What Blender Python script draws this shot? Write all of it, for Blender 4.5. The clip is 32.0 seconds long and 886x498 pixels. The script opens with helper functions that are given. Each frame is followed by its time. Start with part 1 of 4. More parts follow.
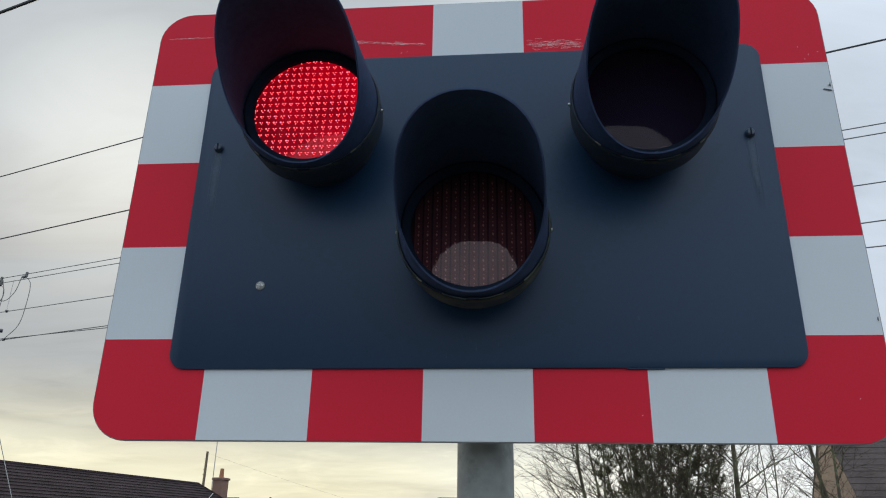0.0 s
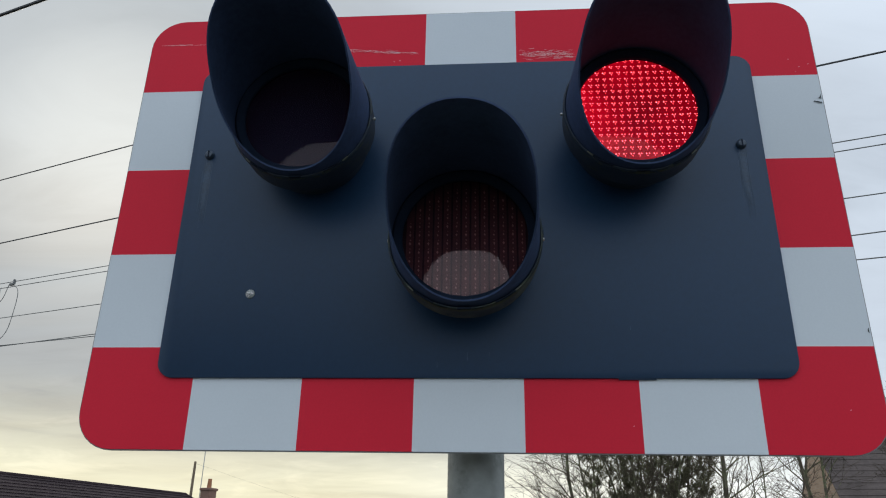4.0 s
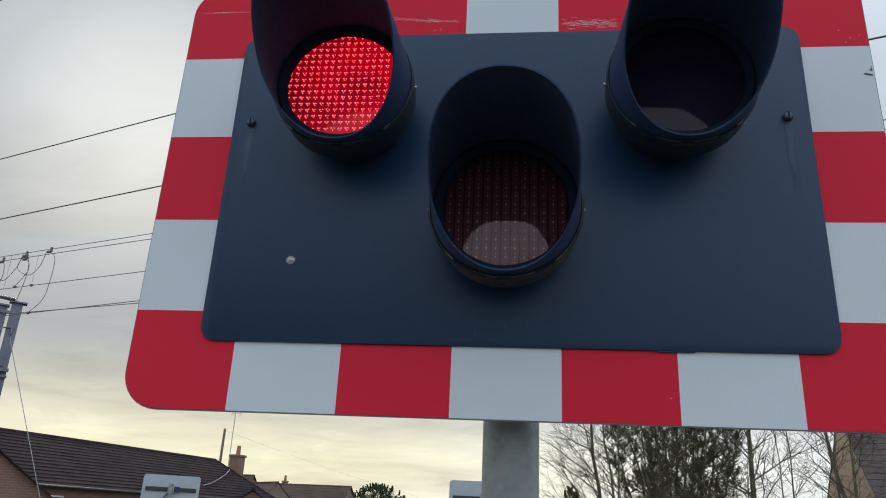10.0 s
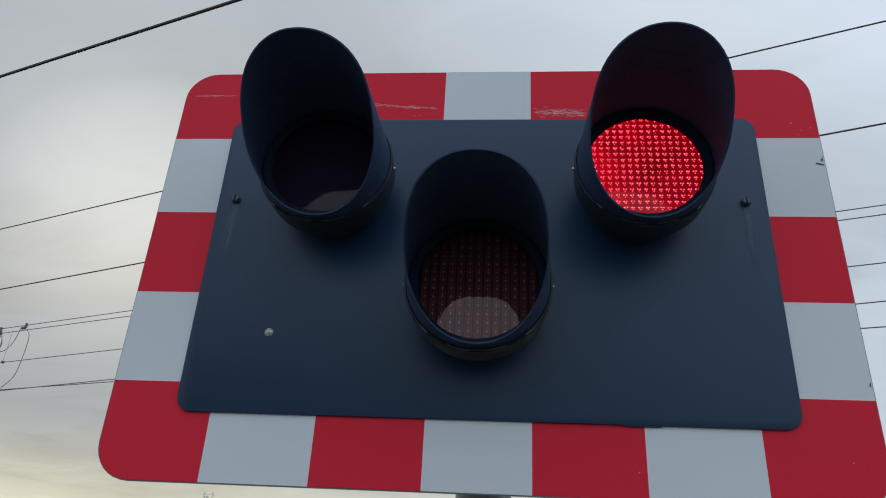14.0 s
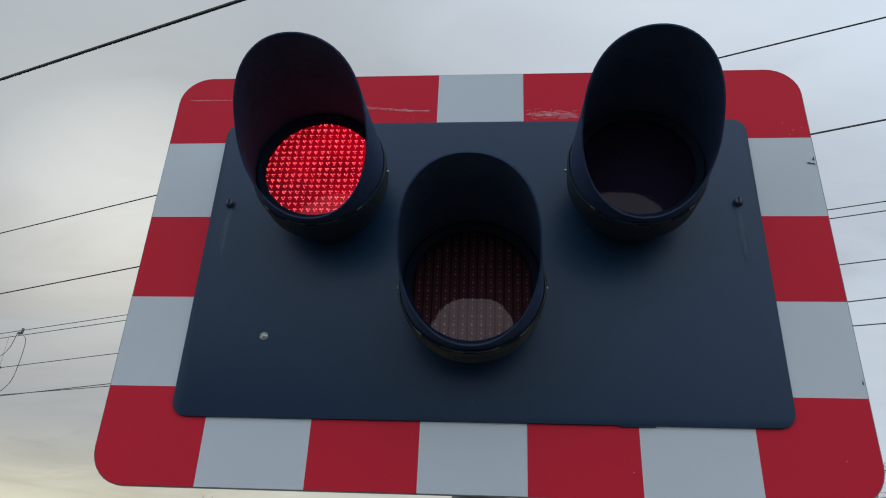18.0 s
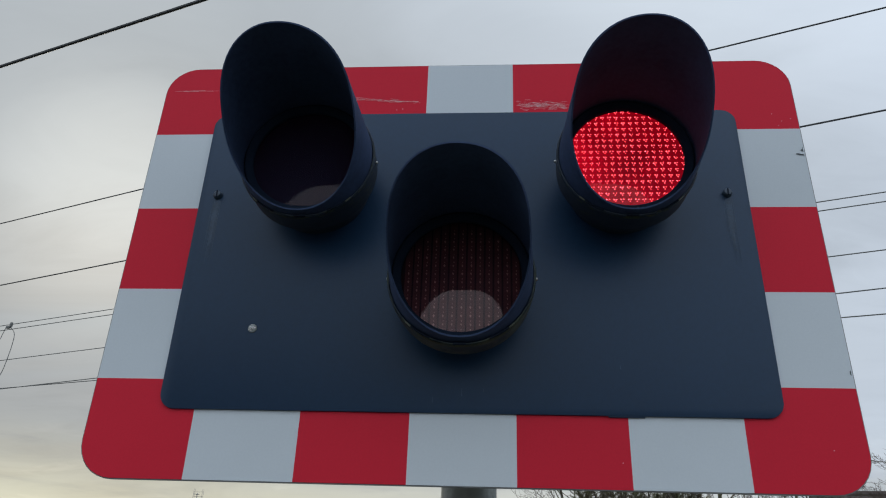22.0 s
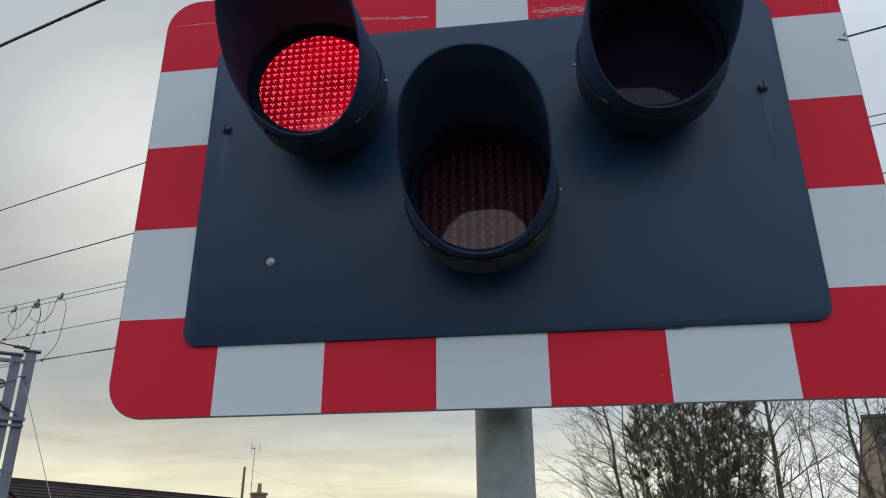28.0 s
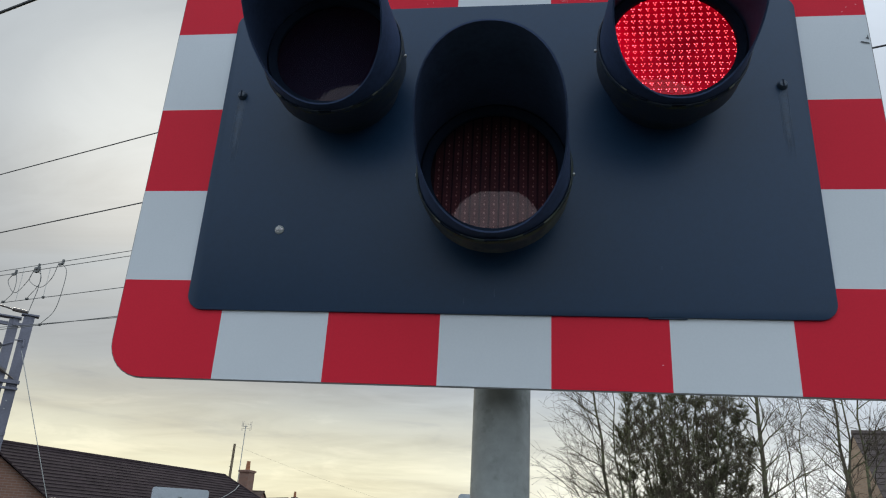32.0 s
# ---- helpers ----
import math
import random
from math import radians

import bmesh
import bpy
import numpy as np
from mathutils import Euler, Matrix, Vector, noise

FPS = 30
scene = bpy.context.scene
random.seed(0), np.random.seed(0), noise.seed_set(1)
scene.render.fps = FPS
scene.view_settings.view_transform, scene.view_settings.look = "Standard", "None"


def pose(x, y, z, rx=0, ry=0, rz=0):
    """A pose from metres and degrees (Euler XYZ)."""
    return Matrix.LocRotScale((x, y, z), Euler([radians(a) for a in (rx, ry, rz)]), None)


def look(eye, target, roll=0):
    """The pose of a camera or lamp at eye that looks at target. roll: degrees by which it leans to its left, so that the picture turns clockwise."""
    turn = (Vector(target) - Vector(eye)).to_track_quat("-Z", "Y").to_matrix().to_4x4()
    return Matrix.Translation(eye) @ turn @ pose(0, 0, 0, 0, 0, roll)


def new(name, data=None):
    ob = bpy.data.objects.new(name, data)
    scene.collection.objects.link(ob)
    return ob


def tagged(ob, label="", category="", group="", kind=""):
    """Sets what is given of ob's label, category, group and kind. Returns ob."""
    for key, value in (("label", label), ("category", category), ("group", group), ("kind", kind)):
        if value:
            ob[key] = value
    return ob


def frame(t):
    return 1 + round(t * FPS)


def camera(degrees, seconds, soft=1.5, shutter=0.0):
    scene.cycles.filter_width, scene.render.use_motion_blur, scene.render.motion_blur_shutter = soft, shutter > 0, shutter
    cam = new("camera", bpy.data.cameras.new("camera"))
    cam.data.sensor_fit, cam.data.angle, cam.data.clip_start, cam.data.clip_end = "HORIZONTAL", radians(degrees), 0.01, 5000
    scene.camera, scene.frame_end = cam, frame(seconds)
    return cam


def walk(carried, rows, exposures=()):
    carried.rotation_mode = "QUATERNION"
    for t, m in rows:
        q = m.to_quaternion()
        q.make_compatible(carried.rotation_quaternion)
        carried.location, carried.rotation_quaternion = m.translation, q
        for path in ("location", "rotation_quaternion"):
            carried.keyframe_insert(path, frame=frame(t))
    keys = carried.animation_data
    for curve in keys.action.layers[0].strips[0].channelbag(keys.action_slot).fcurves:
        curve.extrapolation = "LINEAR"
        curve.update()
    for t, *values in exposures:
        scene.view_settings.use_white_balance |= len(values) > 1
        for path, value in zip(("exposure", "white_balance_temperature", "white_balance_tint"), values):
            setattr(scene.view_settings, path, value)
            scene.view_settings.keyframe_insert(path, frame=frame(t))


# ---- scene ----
DEGREES = 61.5
cam = camera(DEGREES, 32.0, soft=1.1)
PATH = [
    (0, (0.0441, -1.0529, 1.8227), (-0.2951, 2.6546, 3.2853), 0.99),
    (0.5, (0.0433, -1.0551, 1.8215), (-0.2996, 2.6483, 3.2936), 0.82),
    (1, (0.0448, -1.0545, 1.8221), (-0.2951, 2.6477, 3.2978), 0.85),
    (1.5, (0.0437, -1.0555, 1.8211), (-0.2750, 2.6446, 3.3071), 0.92),
    (2, (0.0445, -1.0494, 1.8216), (-0.2421, 2.6460, 3.3255), 1.02),
    (2.5, (0.0443, -1.0504, 1.8217), (-0.2124, 2.6356, 3.3538), 1.01),
    (3, (0.0435, -1.0469, 1.8228), (-0.2165, 2.6403, 3.3516), 0.97),
    (3.5, (0.0432, -1.0479, 1.8229), (-0.2304, 2.6406, 3.3461), 1.00),
    (4, (0.0428, -1.0488, 1.8229), (-0.2472, 2.6427, 3.3357), 1.07),
    (4.5, (0.0443, -1.0532, 1.8210), (-0.2650, 2.6413, 3.3225), 1.34),
    (5, (0.0441, -1.0525, 1.8206), (-0.2723, 2.6491, 3.3030), 1.48),
    (5.5, (0.0444, -1.0545, 1.8209), (-0.2721, 2.6535, 3.2875), 1.56),
    (6, (0.0445, -1.0535, 1.8213), (-0.2688, 2.6571, 3.2819), 1.63),
    (6.5, (0.0432, -1.0527, 1.8207), (-0.2711, 2.6599, 3.2761), 1.76),
    (7, (0.0400, -1.0545, 1.8186), (-0.2832, 2.6582, 3.2718), 1.92),
    (7.5, (0.0356, -1.0565, 1.8181), (-0.3034, 2.6596, 3.2588), 2.09),
    (8, (0.0318, -1.0551, 1.8177), (-0.3269, 2.6646, 3.2442), 2.27),
    (8.5, (0.0312, -1.0525, 1.8165), (-0.3462, 2.6690, 3.2334), 2.43),
    (9, (0.0308, -1.0536, 1.8158), (-0.3664, 2.6715, 3.2180), 2.61),
    (9.5, (0.0306, -1.0526, 1.8144), (-0.3870, 2.6736, 3.2075), 2.76),
    (10, (0.0264, -1.0504, 1.8130), (-0.4124, 2.6770, 3.1965), 2.82),
    (10.5, (0.0247, -1.0476, 1.8123), (-0.4345, 2.6788, 3.1918), 2.82),
    (11, (0.0260, -1.0476, 1.8136), (-0.4512, 2.6771, 3.1916), 2.84),
    (11.5, (0.0244, -1.0486, 1.8128), (-0.4473, 2.6662, 3.2189), 2.91),
    (12, (0.0233, -1.0477, 1.8061), (-0.4264, 2.6423, 3.2832), 3.24),
    (12.5, (0.0344, -1.0552, 1.7986), (-0.3736, 2.5967, 3.3788), 3.54),
    (13, (0.0372, -1.0812, 1.7876), (-0.3383, 2.5247, 3.4775), 3.67),
    (13.5, (0.0397, -1.0827, 1.7905), (-0.3110, 2.4917, 3.5514), 3.47),
    (14, (0.0413, -1.0821, 1.7891), (-0.3073, 2.4785, 3.5782), 3.17),
    (14.5, (0.0419, -1.0847, 1.7900), (-0.3079, 2.4742, 3.5822), 2.79),
    (15, (0.0411, -1.0830, 1.7914), (-0.3041, 2.4754, 3.5854), 2.58),
    (15.5, (0.0427, -1.0842, 1.7920), (-0.3037, 2.4737, 3.5868), 2.50),
    (16, (0.0440, -1.0848, 1.7923), (-0.3028, 2.4727, 3.5879), 2.48),
    (16.5, (0.0456, -1.0884, 1.7912), (-0.3037, 2.4678, 3.5888), 2.52),
    (17, (0.0452, -1.0864, 1.7902), (-0.3009, 2.4715, 3.5851), 2.63),
    (17.5, (0.0457, -1.0856, 1.7905), (-0.2929, 2.4741, 3.5832), 2.63),
    (18, (0.0461, -1.0858, 1.7899), (-0.2857, 2.4736, 3.5844), 2.53),
    (18.5, (0.0473, -1.0870, 1.7908), (-0.2816, 2.4725, 3.5857), 2.42),
    (19, (0.0484, -1.0877, 1.7912), (-0.2829, 2.4708, 3.5876), 2.34),
    (19.5, (0.0476, -1.0876, 1.7904), (-0.2903, 2.4700, 3.5873), 2.28),
    (20, (0.0481, -1.0910, 1.7895), (-0.3023, 2.4673, 3.5827), 2.28),
    (20.5, (0.0484, -1.0901, 1.7897), (-0.3093, 2.4694, 3.5792), 2.32),
    (21, (0.0472, -1.0892, 1.7895), (-0.3039, 2.4744, 3.5721), 2.33),
    (21.5, (0.0470, -1.0866, 1.7892), (-0.2748, 2.4836, 3.5641), 2.24),
    (22, (0.0488, -1.0809, 1.7893), (-0.2359, 2.4984, 3.5522), 2.09),
    (22.5, (0.0483, -1.0740, 1.7896), (-0.1881, 2.5167, 3.5364), 1.84),
    (23, (0.0472, -1.0730, 1.7884), (-0.1593, 2.5305, 3.5123), 1.66),
    (23.5, (0.0480, -1.0754, 1.7873), (-0.1580, 2.5359, 3.4951), 1.62),
    (24, (0.0511, -1.0804, 1.7884), (-0.1732, 2.5353, 3.4844), 1.68),
    (24.5, (0.0506, -1.0841, 1.7877), (-0.2005, 2.5317, 3.4797), 1.78),
    (25, (0.0515, -1.0797, 1.7886), (-0.2141, 2.5371, 3.4762), 1.81),
    (25.5, (0.0513, -1.0784, 1.7885), (-0.2211, 2.5416, 3.4681), 1.81),
    (26, (0.0509, -1.0772, 1.7885), (-0.2307, 2.5495, 3.4521), 1.69),
    (26.5, (0.0503, -1.0787, 1.7858), (-0.2525, 2.5545, 3.4315), 1.52),
    (27, (0.0338, -1.0789, 1.7894), (-0.3178, 2.5716, 3.3862), 0.76),
    (27.5, (0.0395, -1.0545, 1.7806), (-0.3793, 2.6155, 3.3156), 0.02),
    (28, (0.0672, -1.0153, 1.7710), (-0.4190, 2.6573, 3.2794), -0.35),
    (28.5, (0.0727, -1.0142, 1.7654), (-0.4430, 2.6496, 3.2857), -0.06),
    (29, (0.0716, -1.0138, 1.7632), (-0.4057, 2.6336, 3.3344), 0.60),
    (29.5, (0.0682, -1.0095, 1.7607), (-0.3322, 2.6167, 3.4008), 1.25),
    (30, (0.0635, -1.0107, 1.7596), (-0.2747, 2.6032, 3.4405), 1.73),
    (30.5, (0.0644, -1.0134, 1.7590), (-0.2494, 2.5923, 3.4621), 2.13),
    (31, (0.0627, -1.0138, 1.7566), (-0.2714, 2.6005, 3.4375), 2.51),
    (31.5, (0.0599, -1.0115, 1.7544), (-0.3181, 2.6186, 3.3912), 3.02),
    (32, (0.0571, -1.0098, 1.7532), (-0.4401, 2.6803, 3.2149), 3.24),
]
EXPOSURES = [(0, 0.10), (9, 0.10), (11, 0.12), (12.2, 0.05), (13.5, -0.07), (19, -0.10), (24, -0.07), (27, 0.0), (30, 0.05), (32, 0.09)]
walk(cam, [(t, look(eye, target, roll)) for t, eye, target, roll in PATH], EXPOSURES)

# ---- world and sun ----
SUN_AZ, SUN_EL = -30.5, 25.5      # degrees: to the right of +y, and up


def way_of(az, el):
    a, e = radians(az), radians(el)
    return Vector((math.sin(a) * math.cos(e), math.cos(a) * math.cos(e), math.sin(e)))


class Nodes:
    """Short hand for building a node tree."""

    def __init__(self, tree):
        self.tree = tree
        tree.nodes.clear()

    def add(self, kind, props=None, **sockets):
        node = self.tree.nodes.new(kind)
        for key, value in (props or {}).items():
            setattr(node, key, value)
        for key, value in sockets.items():
            self.put(node, key, value)
        return node

    def put(self, node, key, value):
        name = key.replace("_", " ")
        socket = node.inputs[int(key[1:])] if key[0] == "i" and key[1:].isdigit() else node.inputs[name]
        if isinstance(value, bpy.types.NodeSocket):
            self.tree.links.new(value, socket)
        else:
            socket.default_value = value

    def math(self, op, a, b=0.0, c=0.0, clamp=False):
        return self.add("ShaderNodeMath", {"operation": op, "use_clamp": clamp}, i0=a, i1=b, i2=c).outputs[0]

    def ramp(self, fac, stops, mode="LINEAR"):
        node = self.add("ShaderNodeValToRGB", None, Fac=fac)
        node.color_ramp.interpolation = mode
        while len(node.color_ramp.elements) < len(stops):
            node.color_ramp.elements.new(1.0)
        for el, (pos, col) in zip(node.color_ramp.elements, stops):
            el.position = pos
            el.color = (*col, 1) if isinstance(col, tuple) else (col, col, col, 1)
        return node.outputs[0]

    def mix(self, fac, a, b, blend="MIX"):
        node = self.add("ShaderNodeMix", {"data_type": "RGBA", "blend_type": blend})
        for i, v in ((0, fac), (6, a), (7, b)):
            if isinstance(v, bpy.types.NodeSocket):
                self.tree.links.new(v, node.inputs[i])
            else:
                node.inputs[i].default_value = v if i == 0 else (*v, 1)
        return node.outputs[2]

    def noise(self, vec, scale, detail=4.0, rough=0.55, dist=0.0):
        node = self.add("ShaderNodeTexNoise", None, Scale=scale, Detail=detail, Roughness=rough, Distortion=dist)
        if vec is not None:
            self.put(node, "Vector", vec)
        return node.outputs[0]

    def scaled(self, vec, x, y, z):
        return self.add("ShaderNodeMapping", {"vector_type": "POINT"}, Vector=vec, Scale=(x, y, z)).outputs[0]


def build_world():
    world = bpy.data.worlds.new("world")
    scene.world = world
    world.use_nodes = True
    n = Nodes(world.node_tree)
    way = n.add("ShaderNodeTexCoord").outputs["Generated"]
    sky = n.add("ShaderNodeTexSky", {"sky_type": "NISHITA", "sun_disc": False, "sun_elevation": radians(SUN_EL),
                                     "sun_rotation": radians(SUN_AZ), "air_density": 1.2, "dust_density": 2.5}).outputs[0]
    clear = n.mix(1.0, sky, (0.045, 0.045, 0.045), "MULTIPLY")
    parts = n.add("ShaderNodeSeparateXYZ", None, Vector=way)
    up = parts.outputs["Z"]
    # nearness to the hidden sun, 0 behind the camera to 1 at the sun
    dot = n.add("ShaderNodeVectorMath", {"operation": "DOT_PRODUCT"}, i0=way, i1=tuple(way_of(SUN_AZ, SUN_EL))).outputs["Value"]
    near = n.math("MULTIPLY_ADD", dot, 0.5, 0.5)
    high = n.ramp(near, [(0.0, (1.0, 1.16, 1.33)), (0.55, (0.85, 1.0, 1.17)), (0.76, (0.68, 0.77, 0.89)), (0.88, (0.60, 0.67, 0.75)), (0.95, (0.51, 0.565, 0.625)), (0.975, (0.43, 0.472, 0.51)), (0.991, (0.463, 0.50, 0.525)), (1.0, (0.70, 0.735, 0.73))])
    low = n.ramp(near, [(0.0, (0.84, 0.96, 1.08)), (0.80, (0.95, 0.98, 0.97)), (0.89, (0.92, 0.91, 0.79)), (0.94, (0.885, 0.85, 0.63)), (1.0, (0.84, 0.805, 0.59))])
    cloud = n.mix(n.ramp(up, [(0.05, 1.0), (0.215, 0.0)], "EASE"), high, low)
    cloud = n.mix(1.0, cloud, n.ramp(up, [(0.08, 0.98), (0.17, 0.84), (0.30, 0.90), (0.48, 1.04), (0.75, 1.11)], "EASE"), "MULTIPLY")
    # streaked cloud sheet seen in perspective
    lift = n.math("ADD", n.math("MAXIMUM", up, 0.0), 0.16)
    flat = n.add("ShaderNodeVectorMath", {"operation": "DIVIDE"}, i0=way, i1=n.add("ShaderNodeCombineXYZ", None, X=lift, Y=lift, Z=lift).outputs[0]).outputs[0]
    turned = n.add("ShaderNodeMapping", None, Vector=flat, Rotation=(0, 0, radians(-20)), Scale=(0.6, 1.25, 0.2)).outputs[0]
    wide = n.noise(turned, 1.1, 3.0, 0.5, 0.5)
    fine = n.noise(turned, 3.2, 6.0, 0.6, 0.8)
    both = n.math("MULTIPLY_ADD", fine, 0.34, n.math("MULTIPLY", wide, 0.66))
    tone = n.ramp(both, [(0.34, 0.80), (0.50, 0.99), (0.64, 1.08)])
    cloud = n.mix(1.0, cloud, tone, "MULTIPLY")
    # small ragged clouds low over the horizon
    rag = n.noise(n.add("ShaderNodeMapping", None, Vector=way, Location=(0.3, 0.1, 0.0), Scale=(7.0, 7.0, 38.0)).outputs[0], 1.0, 5.0, 0.6, 0.6)
    lowness = n.ramp(up, [(0.14, 1.0), (0.25, 0.0)])
    cloud = n.mix(lowness, cloud, n.mix(1.0, cloud, n.ramp(rag, [(0.35, (1.12, 1.11, 1.10)), (0.44, (1.02, 1.02, 1.01)), (0.56, (0.995, 0.995, 0.995)), (0.70, (0.87, 0.88, 0.915))]), "MULTIPLY"))
    cover = n.ramp(wide, [(0.3, 0.91), (0.6, 0.985)])
    col = n.mix(cover, clear, cloud)
    back = n.add("ShaderNodeBackground", None, Color=col, Strength=1.0)
    out = n.add("ShaderNodeOutputWorld", None, Surface=back.outputs[0])


build_world()
sun = new("sun", bpy.data.lights.new("sun", "SUN"))
sun.data.energy, sun.data.angle, sun.data.color = 0.7, radians(14), (1.0, 0.92, 0.78)
sun.matrix_world = look((0, 0, 30), Vector((0, 0, 30)) - way_of(SUN_AZ, SUN_EL))


# ---- materials ----
def material(name):
    m = bpy.data.materials.new(name)
    m.use_nodes = True
    return m, Nodes(m.node_tree)


def paint(name, col, rough=0.5, metal=0.0, vary=0.12, grain=40.0, blotch=3.0, bump=0.02, spec=0.5, second=None, amount=0.0):
    """A plain surface with variation at two scales; second: the colour of its stains."""
    m, n = material(name)
    co = n.add("ShaderNodeTexCoord").outputs["Object"]
    small, big = n.noise(co, grain, 5), n.noise(co, blotch, 4)
    mixed = n.math("MULTIPLY_ADD", big, 0.6, n.math("MULTIPLY", small, 0.4))
    dark, light = tuple(c * (1 - vary) for c in col), tuple(min(1, c * (1 + vary)) for c in col)
    base = n.mix(n.ramp(mixed, [(0.35, 0.0), (0.65, 1.0)]), dark, light)
    if second:
        base = n.mix(n.ramp(n.noise(co, blotch * 2.3, 6, 0.65), [(0.62 - amount, 0.0), (0.72 - amount * 0.6, 1.0)]), base, second)
    shader = n.add("ShaderNodeBsdfPrincipled", None, Base_Color=base, Metallic=metal, Specular_IOR_Level=spec,
                   Roughness=n.math("MULTIPLY_ADD", small, 0.2, rough - 0.1))
    if bump:
        shader_normal = n.add("ShaderNodeBump", None, Strength=0.4, Distance=bump, Height=small).outputs[0]
        n.put(shader, "Normal", shader_normal)
    n.add("ShaderNodeOutputMaterial", None, Surface=shader.outputs[0])
    return m


def glow(name, col, strength):
    m, n = material(name)
    e = n.add("ShaderNodeEmission", None, Color=(*col, 1), Strength=strength)
    n.add("ShaderNodeOutputMaterial", None, Surface=e.outputs[0])
    return m


def lens_plastic(name, tint, gloss=0.06, rough=0.06, edge=0.8, sheen=(1, 0.80, 0.79), film=(0.17, 0.23, 0.46)):
    """Clear tinted lens: lets tinted light through and mirrors the sky at its face."""
    m, n = material(name)
    clear = n.add("ShaderNodeBsdfTransparent", None, Color=(*tint, 1))
    mirror = n.add("ShaderNodeBsdfGlossy", None, Color=(*sheen, 1), Roughness=rough)
    face = n.add("ShaderNodeLayerWeight", None, Blend=0.12).outputs["Fresnel"]
    fac = n.math("MULTIPLY_ADD", face, edge, gloss, clamp=True)
    # thin diffuse layer in the film colour, lifts the tone of the unlit lens
    diffuse_film = n.add("ShaderNodeBsdfDiffuse", None, Color=(*film, 1))
    filmed = n.add("ShaderNodeMixShader", None, i0=0.050, i1=clear.outputs[0], i2=diffuse_film.outputs[0])
    mixed = n.add("ShaderNodeMixShader", None, i0=fac, i1=filmed.outputs[0], i2=mirror.outputs[0])
    n.add("ShaderNodeOutputMaterial", None, Surface=mixed.outputs[0])
    return m


def brick_wall(name, a, b, mortar, scale=1.0):
    m, n = material(name)
    co = n.add("ShaderNodeTexCoord").outputs["Object"]
    flat = n.add("ShaderNodeSeparateXYZ", None, Vector=co)
    along = n.math("ADD", flat.outputs["X"], flat.outputs["Y"])
    vec = n.add("ShaderNodeCombineXYZ", None, X=along, Y=flat.outputs["Z"]).outputs[0]
    tex = n.add("ShaderNodeTexBrick", None, Vector=vec, Color1=(*a, 1), Color2=(*b, 1), Mortar=(*mortar, 1), Scale=1.0 / scale,
                Mortar_Size=0.008, Brick_Width=0.225, Row_Height=0.075)
    tone = n.mix(0.35, tex.outputs[0], n.ramp(n.noise(co, 1.2, 5), [(0.3, tuple(c * 0.6 for c in a)), (0.7, b)]))
    shader = n.add("ShaderNodeBsdfPrincipled", None, Base_Color=tone, Roughness=0.9)
    n.add("ShaderNodeOutputMaterial", None, Surface=shader.outputs[0])
    return m


M_RED = paint("red_sheeting", (0.66, 0.020, 0.043), 0.42, vary=0.045, grain=300, blotch=2, bump=0.0001, spec=0.10)
M_WHITE = paint("white_sheeting", (0.628, 0.658, 0.688), 0.38, vary=0.03, grain=300, blotch=3, bump=0.0001, spec=0.2)
M_EDGE = paint("board_edge", (0.20, 0.20, 0.20), 0.6, vary=0.2, bump=0.0005)
M_PLATE = paint("black_plate_paint", (0.0112, 0.0335, 0.0735), 0.37, vary=0.10, grain=180, blotch=2.5, bump=0.00015, spec=0.3)
# base colour raised from black towards navy to hold the haze of lens flare
M_HOOD = paint("black_hood_plastic", (0.038, 0.058, 0.115), 0.75, vary=0.25, grain=120, blotch=9, bump=0.0006, spec=0.12)
M_COLLAR = paint("weathered_collar", (0.015, 0.027, 0.046), 0.7, vary=0.25, grain=120, blotch=10, bump=0.001, second=(0.036, 0.043, 0.026), amount=0.05)
M_COLLAR_GREEN = paint("mossy_collar", (0.016, 0.028, 0.040), 0.8, vary=0.25, grain=120, blotch=8, bump=0.001, second=(0.072, 0.085, 0.060), amount=0.18)
M_ALGAE = paint("green_algae", (0.070, 0.078, 0.042), 0.9, vary=0.4, grain=200, blotch=40, bump=0.001)
M_BEZEL = paint("bezel_rubber", (0.011, 0.018, 0.034), 0.85, vary=0.2, grain=150, blotch=15, bump=0.0004, spec=0.06)
M_SCREW = paint("painted_screw", (0.035, 0.055, 0.085), 0.42, vary=0.3, grain=300, blotch=60, bump=0.0004)
M_CLIP = paint("worn_clip", (0.10, 0.105, 0.085), 0.6, 0.2, vary=0.4, grain=300, blotch=60, bump=0.0004)
M_STEEL = paint("bright_steel", (0.40, 0.40, 0.39), 0.42, 1.0, vary=0.15, grain=300, blotch=40, bump=0.0003)
M_BOLT = paint("dark_bolt", (0.06, 0.065, 0.07), 0.45, 0.6, vary=0.3, grain=300, blotch=60, bump=0.0004)
M_SCRATCH = paint("scratch", (0.76, 0.66, 0.66), 0.6, vary=0.2, grain=400, blotch=90, bump=0)
M_STREAK = paint("run_stain", (0.0150, 0.042, 0.086), 0.37, vary=0.3, grain=200, blotch=50, bump=0)
M_POST = paint("galvanised_post", (0.29, 0.305, 0.295), 0.5, 0.3, vary=0.22, grain=60, blotch=6, bump=0.001, second=(0.16, 0.175, 0.16), amount=0.10)
# dark face of the added slats, for the lamp's unlit state
M_UNLIT = paint("unlit_face", (0.008, 0.009, 0.016), 0.7, vary=0.2, grain=200, blotch=20, bump=0.0003, spec=0.03)
M_INNER = paint("black_inside", (0.012, 0.018, 0.032), 0.8, vary=0.2, grain=100, blotch=9, bump=0, spec=0.1)
M_LENS_RED = lens_plastic("red_lens", (0.78, 0.02, 0.11), 0.019, 0.025, 0.32)
